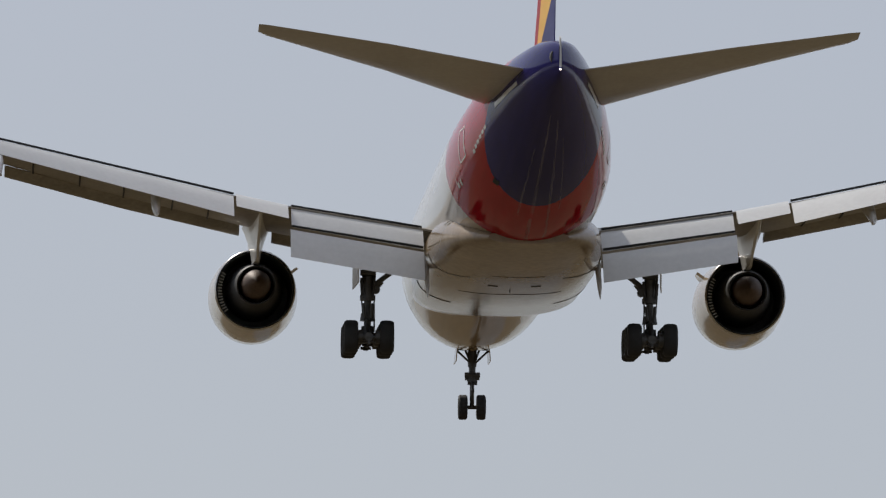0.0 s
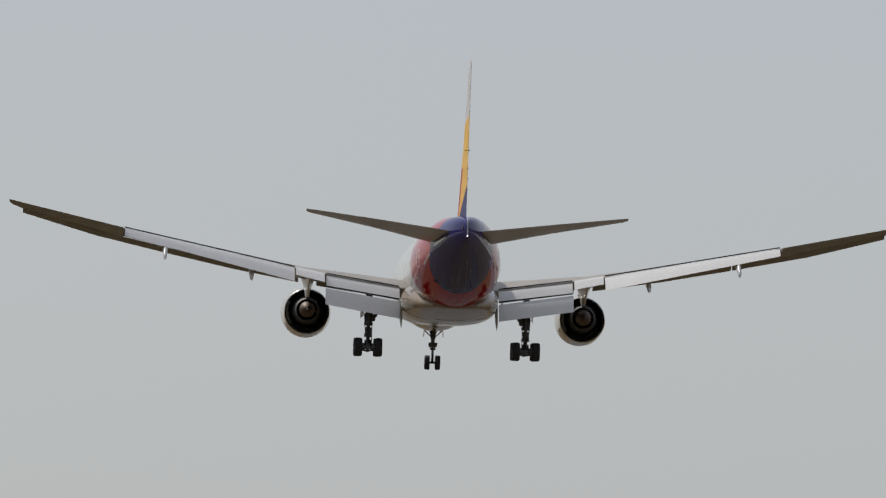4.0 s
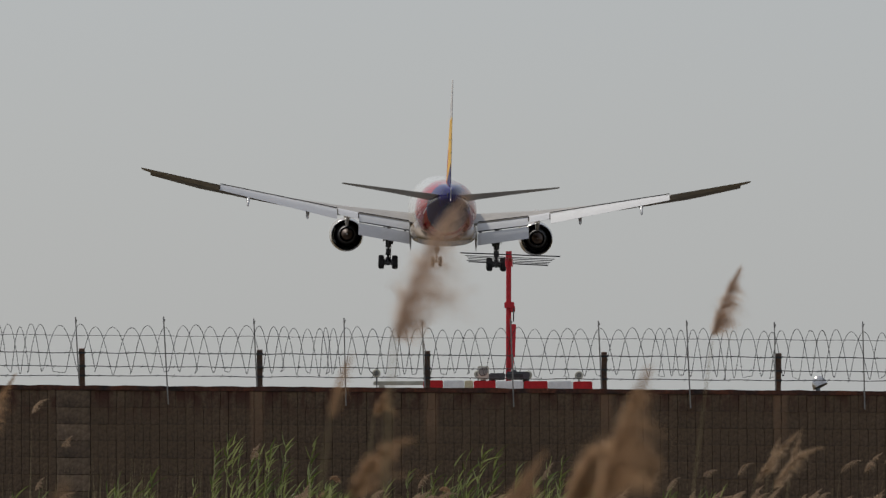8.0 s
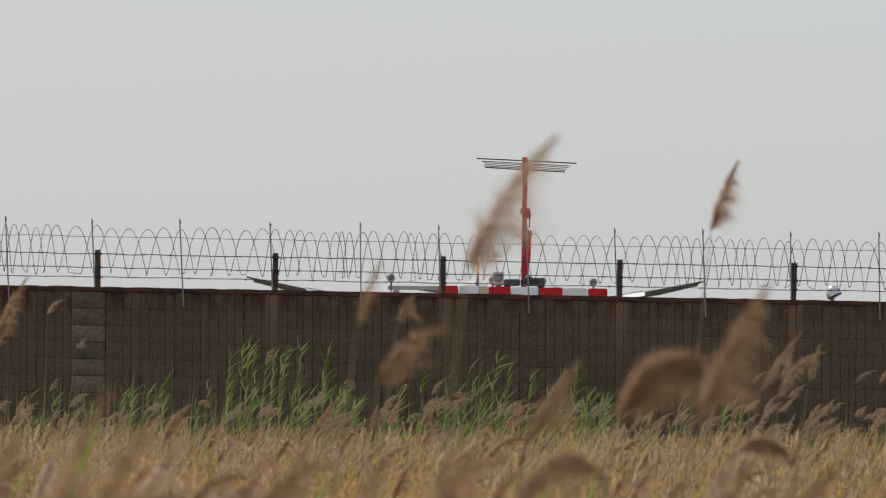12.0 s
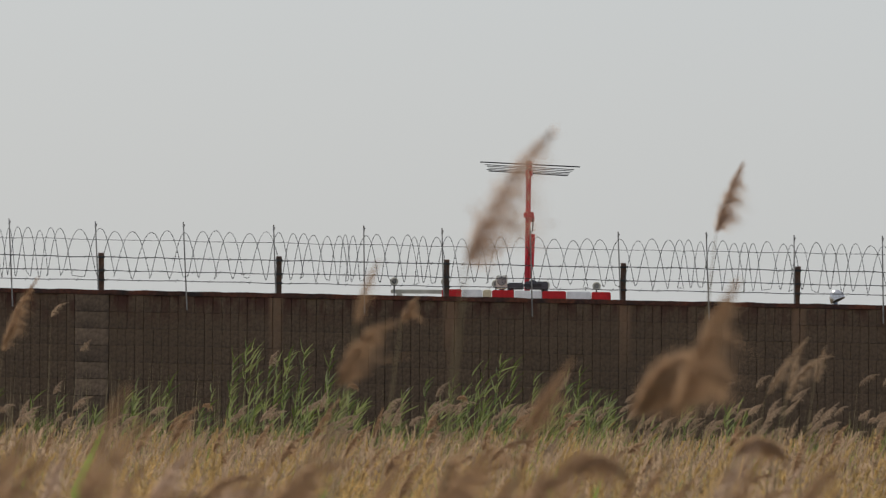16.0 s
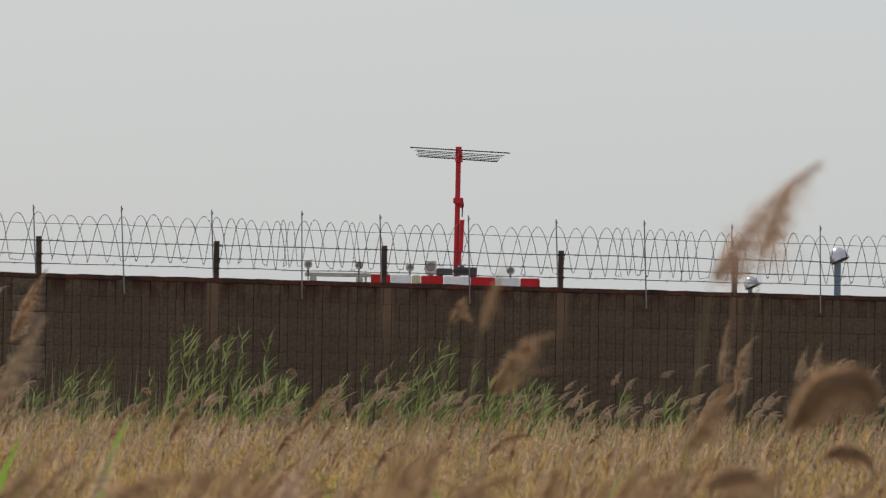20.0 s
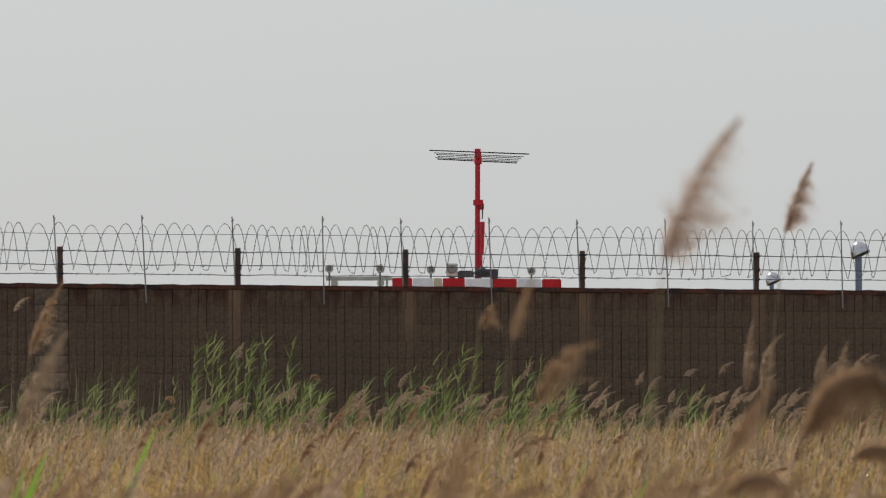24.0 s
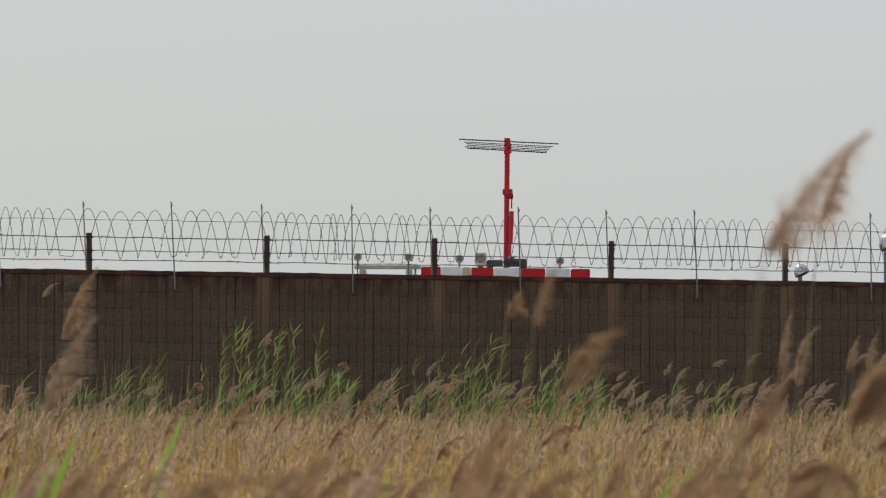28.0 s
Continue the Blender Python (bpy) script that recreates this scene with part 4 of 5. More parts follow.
def build_barrier():
    y = 134.0
    top = 3.57
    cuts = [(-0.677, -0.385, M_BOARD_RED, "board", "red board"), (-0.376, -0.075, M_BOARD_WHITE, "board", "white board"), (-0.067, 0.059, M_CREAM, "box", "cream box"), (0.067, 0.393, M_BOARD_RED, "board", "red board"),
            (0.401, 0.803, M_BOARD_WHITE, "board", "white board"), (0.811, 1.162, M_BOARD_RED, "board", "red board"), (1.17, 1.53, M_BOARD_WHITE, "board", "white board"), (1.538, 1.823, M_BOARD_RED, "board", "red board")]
    bar = empty("marker_barrier", "low red and white marker barrier on trestles", "barrier")
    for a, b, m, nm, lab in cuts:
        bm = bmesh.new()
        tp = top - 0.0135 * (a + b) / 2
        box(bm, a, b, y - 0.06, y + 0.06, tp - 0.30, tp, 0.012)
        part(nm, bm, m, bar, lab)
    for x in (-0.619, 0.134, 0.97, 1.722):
        bm = bmesh.new()
        tube(bm, (x, y + 0.08, 0), (x, y + 0.08, top - 0.1), 0.04, n=8)
        part("leg", bm, M_EQUIP, bar)
    eq = empty("equipment_box", "dark grey equipment box at the mast foot", "box")
    bm = bmesh.new()
    box(bm, 0.294, 0.535, y + 0.4, y + 0.9, top + 0.02, top + 0.115, 0.014)
    part("housing", bm, M_EQUIP, eq)
    bm = bmesh.new()
    box(bm, 0.552, 0.895, y + 0.4, y + 0.9, top + 0.02, top + 0.135, 0.014)
    part("housing", bm, M_EQUIP, eq)
    bm = bmesh.new()
    box(bm, 0.54, 0.80, y + 0.36, y + 0.395, top + 0.05, top + 0.10, 0.005)
    part("hatch", bm, M_ALU, eq)
    bm = bmesh.new()
    turned(bm, [(0.13, 0.05), (0.15, 0.046), (0.165, 0.03), (0.172, 0.008)], (0.66, y + 0.65, top), "z", 16, True)
    part("dome", bm, M_EQUIP, eq, "", 40)
    for x in (0.343, 0.844):
        bm = bmesh.new()
        tube(bm, (x, y + 0.65, 0), (x, y + 0.65, top + 0.05), 0.05, n=8)
        part("leg", bm, M_EQUIP, eq)
    mon = empty("monitor_box", "small grey monitor box with a round glass", "box")
    bm = bmesh.new()
    box(bm, 0.125, 0.293, y + 0.3, y + 0.5, top + 0.02, top + 0.22, 0.012)
    part("case", bm, M_BAR, mon)
    bm = bmesh.new()
    turned(bm, [(-0.02, 0.01), (-0.02, 0.06), (0.0, 0.07)], (0.209, y + 0.297, top + 0.14), "y", 18, True)
    part("glass", bm, M_LENS, mon)
    bm = bmesh.new()
    tube(bm, (0.209, y + 0.4, 0), (0.209, y + 0.4, top + 0.03), 0.04, n=8)
    part("leg", bm, M_EQUIP, mon)
    return bar


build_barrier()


def build_lights():
    y = 320.0
    for x, z in ((-3.793, 6.492), (-1.997, 6.492), (-0.2, 6.432), (1.557, 6.392), (3.354, 6.372)):
        lamp = empty("approach_light", "round approach lamp on a short stem", "airfield lamp", "approach light row", at=(x, y, z))
        bm = bmesh.new()
        turned(bm, [(-0.12, 0.04), (-0.115, 0.125), (-0.08, 0.145), (0.02, 0.13), (0.14, 0.06), (0.16, 0.02)], (0, 0, 0), "y", 20, True)
        part("housing", bm, M_LAMP, lamp, "", 40)
        bm = bmesh.new()
        turned(bm, [(-0.128, 0.02), (-0.128, 0.075), (-0.118, 0.085)], (0, 0, 0), "y", 20, True)
        part("lens", bm, M_LENS, lamp, "grey glass lens", 40)
        bm = bmesh.new()
        turned(bm, [(-0.117, 0.086), (-0.135, 0.092), (-0.138, 0.125), (-0.11, 0.15), (-0.1, 0.12)], (0, 0, 0), "y", 20)
        part("rim", bm, M_BAR, lamp, "pale rim", 40)
        bm = bmesh.new()
        tube(bm, (0, 0.02, -0.12), (0, 0.02, -0.34), 0.03, n=8)
        tube(bm, (0, 0.02, -0.34), (0, 0.02, -z), 0.02, n=6)
        part("stem", bm, M_LAMP, lamp)
    bar = empty("light_bar", "pale horizontal light bar on two legs", "light bar")
    bm = bmesh.new()
    box(bm, -3.913, -1.557, y + 0.3, y + 0.45, 6.072, 6.212, 0.02)
    part("rail", bm, M_BAR, bar)
    for x in (-3.674, -1.757):
        bm = bmesh.new()
        tube(bm, (x, y + 0.37, 0), (x, y + 0.37, 6.092), 0.04, n=8)
        part("leg", bm, M_BAR, bar)
    for x in (-3.614, -1.977):
        bm = bmesh.new()
        turned(bm, [(-0.1, 0.03), (-0.09, 0.12), (0.0, 0.13), (0.1, 0.05)], (x, y + 0.37, 5.973), "y", 16, True)
        part("under_lamp", bm, M_BAR, bar, "lamp hung under the rail", 40)
    y = 290.0
    for x, z, tall in ((10.784, 5.572, False), (13.57, 6.459, True)):
        fl = empty("floodlight", "bare silver floodlight head on a blue-grey pole", "floodlight", "floodlights", at=(x, y, z))
        tilt = (Matrix.Rotation(radians(-24), 3, "Y") @ Matrix.Rotation(radians(-10), 3, "X")) * (1.14 if tall else 0.9)
        bm = bmesh.new()
        turned(bm, [(-0.05, 0.24), (-0.06, 0.28), (0.0, 0.275), (0.13, 0.255), (0.25, 0.19), (0.32, 0.10), (0.345, 0.01)], (0, 0, 0), "z", 28)
        bmesh.ops.rotate(bm, verts=bm.verts, cent=(0, 0, 0), matrix=tilt)
        part("head", bm, M_SILVER, fl, "bare silver dome", 50)
        bm = bmesh.new()
        turned(bm, [(-0.1, 0.02), (-0.085, 0.14), (-0.045, 0.245), (-0.03, 0.01)], (0, 0, 0), "z", 24)
        bmesh.ops.rotate(bm, verts=bm.verts, cent=(0, 0, 0), matrix=tilt)
        part("glass", bm, M_EQUIP, fl, "dark front glass", 50)
        bm = bmesh.new()
        box(bm, -0.14, 0.02, -0.06, 0.06, -0.12, 0.02, 0.02)
        part("yoke", bm, M_LAMP, fl)
        bm = bmesh.new()
        tube(bm, (-0.06, 0, -0.10), (-0.06, 0, -z), 0.11 if tall else 0.07, 0.11 if tall else 0.07, 12)
        part("pole", bm, M_POLE, fl, "blue-grey pole", 40)


build_lights()

# ---------------------------------------------------------------- reeds and grass
class Blades:
    """Collects many thin strips in one mesh."""

    def __init__(self):
        self.v, self.f = [], []

    def strip(self, pts, width, side):
        """A tapering strip along pts; side is the direction of its width."""
        base = len(self.v)
        n = len(pts)
        for i, p in enumerate(pts):
            w = width * (1 - (i / (n - 1)) ** 1.6) / 2 if i else width / 2 * 0.7
            if i == n - 1:
                self.v.append(tuple(p))
            else:
                self.v.append((p[0] - side[0] * w, p[1] - side[1] * w, p[2] - side[2] * w))
                self.v.append((p[0] + side[0] * w, p[1] + side[1] * w, p[2] + side[2] * w))
        for i in range(n - 2):
            a = base + 2 * i
            self.f.append((a, a + 1, a + 3, a + 2))
        a = base + 2 * (n - 2)
        self.f.append((a, a + 1, base + 2 * (n - 1)))

    def done(self, name, material, parent=None, label=""):
        return sheet(name, self.v, self.f, material, parent, label)


def plume(blades, base, up, length, width, rng, count, fine=0.006):
    """A feathery seed head along up from base, its hairs drooping to one side."""
    base, up = Vector(base), Vector(up).normalized()
    side = up.cross(Vector((0, 1, 0))).normalized()
    for _ in range(count):
        u = rng.random() ** 0.8
        root = base + up * (length * u * 0.92)
        reach = width * (0.35 + 0.65 * math.sin(math.pi * min(1, 0.12 + u * 0.85))) * rng.uniform(0.5, 1.15)
        out = (side * (0.75 if rng.random() < 0.74 else -0.35) + Vector((rng.uniform(-0.3, 0.3), rng.uniform(-0.8, 0.8), rng.uniform(-0.2, 0.2)))) * reach
        tip = root + out * 0.9 + up * (length * rng.uniform(0.10, 0.26)) + Vector((0, 0, -0.25 * reach))
        mid = (root + tip) / 2 + up * (0.05 * length)
        d = (tip - root).normalized()
        w = d.cross(Vector((rng.uniform(-0.4, 0.4), 1, rng.uniform(-0.4, 0.4)))).normalized()
        blades.strip([root, mid, tip], fine * rng.uniform(0.6, 1.5), w)


def panicle(blades, base, lean, bend, length, width, rng, count, fine=0.003, droop=0.25, full=0.55, tufts=0, power=1.0):
    """A reed's seed head: an axis turning from lean by bend degrees, with hairs swept along it and hanging to the lee; it narrows to a fine tip."""
    p, axis = Vector(base), []
    for k in range(13):
        a = radians(lean + bend * (k / 12) ** power)
        d = Vector((math.sin(a), 0, math.cos(a)))
        axis.append((p.copy(), d))
        p = p + d * (length / 12)
    for _ in range(count):
        u = rng.random() ** 1.15
        long = 1.0
        if tufts:
            t = int(u * tufts)
            u = min(0.999, max(0, (t + 0.5 + rng.gauss(0, 0.24)) / tufts))
            long = 0.75 + 0.5 * ((t * 7) % 5) / 4
        k = min(11, int(u * 12))
        root = axis[k][0].lerp(axis[k + 1][0], u * 12 - k)
        d = axis[k][1]
        lee = Vector((d.z, 0, -d.x))
        side = rng.uniform(0.2, 1.0) if rng.random() < 0.8 else -rng.uniform(0.1, 0.35)
        swell = (0.45 + full * math.sin(math.pi * min(1, u * 1.15))) * (1 - u) ** 0.45
        reach = width * swell * long * rng.uniform(0.6, 1.25)
        out = lee * side * reach + Vector((0, rng.uniform(-0.6, 0.6) * reach, 0))
        ahead = length * rng.uniform(0.07, 0.2) * (1.1 - 0.5 * u)
        tip = root + out + d * ahead - Vector((0, 0, droop * abs(side) * reach))
        mid = root + out * 0.42 + d * ahead * 0.62
        w = (tip - root).cross(Vector((rng.uniform(-0.4, 0.4), 1, rng.uniform(-0.4, 0.4)))).normalized()
        blades.strip([root, mid, tip], fine * rng.uniform(0.6, 1.5), w)


def spread(rng, y):
    """A place across the stand of reeds at distance y."""
    return rng.uniform(-1, 1) * (0.066 * y + 0.7) + 0.003 * y


def field():
    rng = random.Random(21)
    straw, green, olive, heads, stalks, brown, tan = (Blades() for _ in range(7))
    grass_top = lambda x, y: 1.10 + 0.0030 * y + 0.13 * noise.noise(Vector((x * 0.6, y * 0.12, 0))) + 0.05 * noise.noise(Vector((x * 2.1, y * 0.4, 3)))
    for _ in range(44000):
        y = 30 + 70 * rng.random() ** 0.8
        x = spread(rng, y)
        top = grass_top(x, y) * rng.uniform(0.84, 1.03)
        top += rng.uniform(0, 0.2) * rng.random() if y > 86 else 0
        low = top - rng.uniform(0.45, 0.8)
        lean = rng.gauss(0.18, 0.13)
        a = rng.uniform(0, math.pi)
        pts = [(x, y, low), (x + lean * 0.35, y + rng.uniform(-0.05, 0.05), (low + top) / 2 + 0.05), (x + lean, y + rng.uniform(-0.1, 0.1), top - abs(lean) * 0.2)]
        leafy = 0.27 + 0.36 * max(0, noise.noise(Vector((x * 0.45, y * 0.1, 7)))) + 0.28 * min(1, max(0, (y - 62) / 22))
        ((olive if rng.random() < 0.85 else green) if rng.random() < leafy else tan if rng.random() < 0.25 + 0.55 * min(1, max(0, (y - 48) / 26)) else straw).strip(pts, rng.uniform(0.005, 0.014), (math.cos(a), math.sin(a) * 0.6, 0))
    for _ in range(6800):
        y = 34 + 64 * rng.random() ** 0.85
        x = spread(rng, y)
        top = grass_top(x, y) * rng.uniform(0.9, 1.08)
        up = Vector((rng.gauss(0.35, 0.25), rng.uniform(-0.3, 0.3), 1)).normalized()
        stalks.strip([(x - 0.1, y, 0.5), (x - 0.04, y, top * 0.7), (x, y, top)], 0.007, (1, 0, 0))
        plume(brown if rng.random() < (0.4 if y < 58 else 0.75) else heads, (x, y, top - 0.12), up, rng.uniform(0.14, 0.28), rng.uniform(0.03, 0.06), rng, 26, 0.006)
    # taller mixed growth at the wall's foot
    for _ in range(6500):
        y = rng.uniform(87, 99.8)
        x = spread(rng, y)
        top = 1.22 + 0.44 * rng.random() ** 1.5 + 0.12 * noise.noise(Vector((x * 0.9, y * 0.2, 5)))
        lean = rng.gauss(0.12, 0.09)
        a = rng.uniform(0, math.pi)
        pts = [(x, y, top - 0.7), (x + lean * 0.3, y, top - 0.28), (x + lean, y, top)]
        rng.choice((olive, olive, green, tan)).strip(pts, rng.uniform(0.008, 0.016), (math.cos(a), math.sin(a) * 0.6, 0))
    # thin bare stalks
    for _ in range(420):
        y = rng.uniform(88, 99.8)
        x = spread(rng, y) if rng.random() < 0.6 else rng.uniform(-6.4, -2.4)
        top = rng.uniform(1.5, 2.05) + (rng.uniform(0, 0.45) if x < -2.4 else 0)
        lean = rng.gauss(0.05, 0.07)
        stalks.strip([(x, y, 0.6), (x + lean * 0.35, y, top * 0.62), (x + lean, y, top)], rng.uniform(0.006, 0.011), (1, 0, 0))
    outer = Blades()
    for _ in range(9000):
        y, x = rng.uniform(8, 99), rng.uniform(-26, 26)
        top = rng.uniform(0.75, 1.15)
        lean = rng.gauss(0.1, 0.12)
        outer.strip([(x, y, 0), (x + lean * 0.3, y, top * 0.6), (x + lean, y + rng.uniform(-0.1, 0.1), top)], rng.uniform(0.03, 0.07), (0.8, 0.6, 0))
    base = empty("reed_field", "dense field of dry golden grass with feathery heads", "grass", kind="stuff")
    for nm, bl, m in (("dry_grass", straw, M_STRAW), ("brown_straw", tan, M_TAN), ("outer_grass", outer, M_STRAW), ("green_blades", green, M_GREEN), ("olive_blades", olive, M_OLIVE), ("seed_heads", heads, M_HEAD), ("dun_heads", brown, M_DUN), ("stalks", stalks, M_STALK)):
        tagged(bl.done(nm, m, base), kind="stuff")


field()


def dry_reeds():
    """Single dry reeds with nodding heads, standing over the grass before the wall."""
    rng = random.Random(77)
    for k in range(285):
        y = rng.uniform(80 if k < 190 else 91, 99.5)
        tall = rng.uniform(1.36, 1.78) + (rng.uniform(0.1, 0.5) if rng.random() < 0.09 else 0)
        x = spread(rng, y) * 0.96 if k < 190 else rng.uniform(1.2, 7.0)
        if k > 279:
            x, y, tall = ((-4.32, 92.0, 2.72), (-4.05, 92.5, 2.38), (2.9, 94.0, 2.05), (-5.6, 93.0, 2.2), (4.9, 93.0, 2.1))[k - 280]
        ob = empty("dry_reed", "dry reed with a nodding brown head", "reed", "dry reeds before the wall", at=(x, y, 0))
        st, hd = Blades(), Blades()
        bend = rng.uniform(0.05, 0.2)
        st.strip([(-bend, 0, 0), (-bend * 0.5, 0, tall * 0.6), (0, 0, tall)], 0.010, (1, 0, 0))
        st.done("stem", M_STALK, ob)
        panicle(hd, (0, 0, tall - 0.05), rng.uniform(5, 32), rng.uniform(30, 95), rng.uniform(0.15, 0.27), rng.uniform(0.065, 0.105), rng, 150, 0.0045, 0.3)
        hd.done("head", M_DRYHEAD, ob)
    for x, y, tall in ((-1.36, 95.0, 2.02), (-0.21, 95.0, 1.90), (0.9, 94.0, 1.72), (-2.9, 95.5, 1.8)):
        ob = empty("dry_reed", "dry reed with a round orange-brown head", "reed", "dry reeds before the wall", at=(x, y, 0))
        st, hd = Blades(), Blades()
        st.strip([(-0.1, 0, 0), (-0.04, 0, tall * 0.6), (0, 0, tall)], 0.010, (1, 0, 0))
        st.done("stem", M_STALK, ob)
        panicle(hd, (0, 0, tall - 0.04), 25, 170, 0.17, 0.085, rng, 220, 0.004, 0.3)
        hd.done("head", M_BROWN, ob)


dry_reeds()


def green_reed(x, y, top, rng):
    """A green reed: a leaning stem with long narrow leaves."""
    ob = empty("green_reed", "leafy green reed standing before the wall", "reed", "green reeds", at=(x, y, 0))
    st, lf = Blades(), Blades()
    lean = rng.uniform(0.06, 0.2)
    st.strip([(0, 0, 0), (lean * 0.3, 0, top * 0.5), (lean, 0, top)], 0.014, (1, 0, 0))
    st.done("stem", M_GREEN, ob)
    for k in range(rng.randint(22, 30)):
        u = rng.uniform(0.34, 0.97)
        p = Vector((lean * u * u, 0, top * u))
        turn = radians(rng.gauss(22, 12)) * rng.choice((1, 1, 1, -0.7))
        d = Vector((math.sin(turn), rng.uniform(-0.3, 0.3), math.cos(turn))).normalized()
        ln = rng.uniform(0.18, 0.33) * (1.15 - 0.5 * u)
        blow = rng.uniform(0.02, 0.09)
        lf.strip([p + d * (ln * q) + Vector((blow * q * q, 0, -0.35 * blow * q * q)) for q in (0, 0.3, 0.65, 1.0)], rng.uniform(0.013, 0.023), d.cross(Vector((rng.uniform(-0.7, 0.7), 1, 0.2))).normalized())
    lf.done("leaves", M_GREEN, ob)
    return ob


def green_reeds():
    rng = random.Random(31)
    # clusters along the wall foot: x, how tall, how many
    for cx, tall, n in ((-6.3, 1.8, 5), (-5.6, 1.85, 5), (-4.9, 1.75, 4), (-4.2, 1.85, 6), (-3.7, 1.92, 6), (-3.0, 1.7, 4), (-2.3, 2.35, 8), (-1.75, 2.0, 7), (-1.2, 1.85, 6), (-0.6, 1.95, 6), (-0.1, 2.15, 6),
                       (0.3, 1.8, 5), (0.75, 2.15, 6), (1.25, 1.95, 6), (1.8, 1.7, 4), (2.6, 1.75, 4), (3.3, 1.65, 3), (4.6, 1.7, 4), (5.3, 1.75, 4), (5.9, 1.9, 6)):
        for _ in range(n * 2 + 6):
            green_reed(cx + rng.gauss(0, 0.24), rng.uniform(94.5, 99.8), tall * rng.uniform(0.68, 1.08), rng)


green_reeds()

SWAYING = []


def tall_reed(x, y, mid_z, length, lean, width, count, label, seed, fine=0.004, phase=0.0, amount=1.0, bow=25.0, lobe=0.0, path=None, tint=None, droop=0.25, tufts=0, power=1.0):
    """A tall dry reed with a big plume round (x, y, mid_z); it stands on the ground and swings from its foot."""
    rng = random.Random(seed)
    ob = empty("tall_reed", label, "reed", "tall reeds", at=(x, y, 0))
    mean = radians(lean + min(bow, 60) * 0.4)
    base = Vector((0, 0, mid_z)) - Vector((math.sin(mean), 0, math.cos(mean))) * (length * 0.5)
    up = Vector((math.sin(radians(lean)), 0, math.cos(radians(lean))))
    line = [(base.x - 0.22, 0, 0), (base.x - 0.10, 0, base.z * 0.55), (base.x - 0.012, 0, base.z * 0.95), tuple(base), tuple(base + up * length * 0.3)]
    st, hd = Blades(), Blades()
    st.strip(line, 0.005, (1, 0, 0))
    st.strip(line, 0.005, (0, 1, 0))
    st.done("stem", M_STALK, ob)
    panicle(hd, (0, 0, 0), lean, bow, length, width, rng, count, fine, droop, 0.55, tufts, power)
    if lobe:
        panicle(hd, (0, 0, 0), lean + 25, 50, lobe, width * 0.4, rng, count // 4, fine, droop)
        panicle(hd, up * (length * 0.1), lean + 40, 30, lobe * 1.9, width * 0.25, rng, count // 14, fine, droop)
    head = hd.done("plume", tint or M_BROWN, ob)
    head.location = base
    SWAYING.append((ob, head, phase, amount, mid_z, path))
    return ob


# seconds, place of the plume across, how far it sinks, how far its head turns over
GUSTS = [(t, gx - 0.008, drop, 95 * (gx - 0.358)) for t, gx, drop in (
    (0, 0.33, 0), (3, 0.35, 0), (6, 0.338, 0), (7, 0.305, 0.01), (8, 0.305, 0.015), (9, 0.322, 0.05), (10, 0.298, 0.05), (11, 0.343, 0.047), (12.5, 0.37, 0.044), (14, 0.382, 0.045),
    (15, 0.369, 0.045), (16, 0.356, 0.04), (17, 0.388, 0.037), (18, 0.42, 0.045), (19, 0.449, 0.045), (20, 0.428, 0.042), (21, 0.38, 0.03), (22.5, 0.34, 0.015), (24, 0.323, 0), (25, 0.36, 0),
    (26, 0.445, 0.025), (27, 0.445, 0.028), (28, 0.418, 0.012))]
GUSTS_FAR = [(t, 0.976 + dx, {6: 0.02, 7: 0.05, 8: 0.045, 9: 0.02, 10: 0.015, 15: 0.025, 20: 0.05, 26: 0.04, 27: 0.03}.get(t, 0), 0) for t, dx in ((0, 0.03), (3, 0.04), (6, 0.058), (7, 0.10), (8, 0.066), (9, 0.035), (10, 0.012), (12, 0.0), (14, 0.012), (15, 0.04), (16, 0.0), (17, -0.02), (18, 0.07), (19, 0.12), (20, 0.03), (21, 0.01), (22.5, 0.015), (24, 0.025), (25, 0.0), (26, 0.085), (27, 0.07), (28, 0.04))]
GUSTS_CURLED = [(t, 0.19 + dx, 0.03 if 7 < t < 11 else 0, 60 * dx) for t, dx in ((0, 0.0), (6, 0.0), (8, 0.01), (9, 0.01), (10, -0.01), (11, 0.02), (14, 0.0), (15, -0.035), (17, -0.06), (18, -0.04), (20, -0.045), (21, -0.065), (23, -0.03), (25, 0.0), (26, 0.05), (27, 0.01), (28, -0.03))]
GUSTS_BOWED = [(t, 0.551 + dx, 0, 40 * dx) for t, dx in ((0, 0), (9, 0), (10, 0.01), (11, 0.05), (12.5, 0.03), (14, 0.02), (15, 0.05), (16, 0.05), (17, 0.0), (18, 0.03), (19, 0.08), (20, 0.01), (21, -0.01), (22.5, -0.015), (24, -0.01), (25, 0), (26, 0.02), (28, 0.01))]
GUSTS_BROAD = [(t, 0.645 + dx, 0, 45 * dx) for t, dx in ((0, -0.05), (4, -0.07), (6, -0.08), (8, -0.10), (9, -0.08), (10, -0.055), (11, -0.005), (14, 0.0), (15, -0.015), (16, -0.043), (16.5, -0.01), (17, 0.012), (20, 0.03), (22.5, 0.02), (25, 0.03), (28, 0.02))]
tall_reed(0.395, 12.0, 2.0, 0.205, 20, 0.10, 560, "tall dry reed with a wind-blown feathery plume", 1, 0.0011, bow=30, lobe=0.06, path=GUSTS, tint=M_PLUME, droop=0.25, tufts=9)
tall_reed(0.976, 26.0, 2.30, 0.205, 12, 0.10, 520, "tall dry reed with a narrow dark plume", 2, 0.0022, path=GUSTS_FAR, bow=18, tint=M_PLUME, droop=0.35)
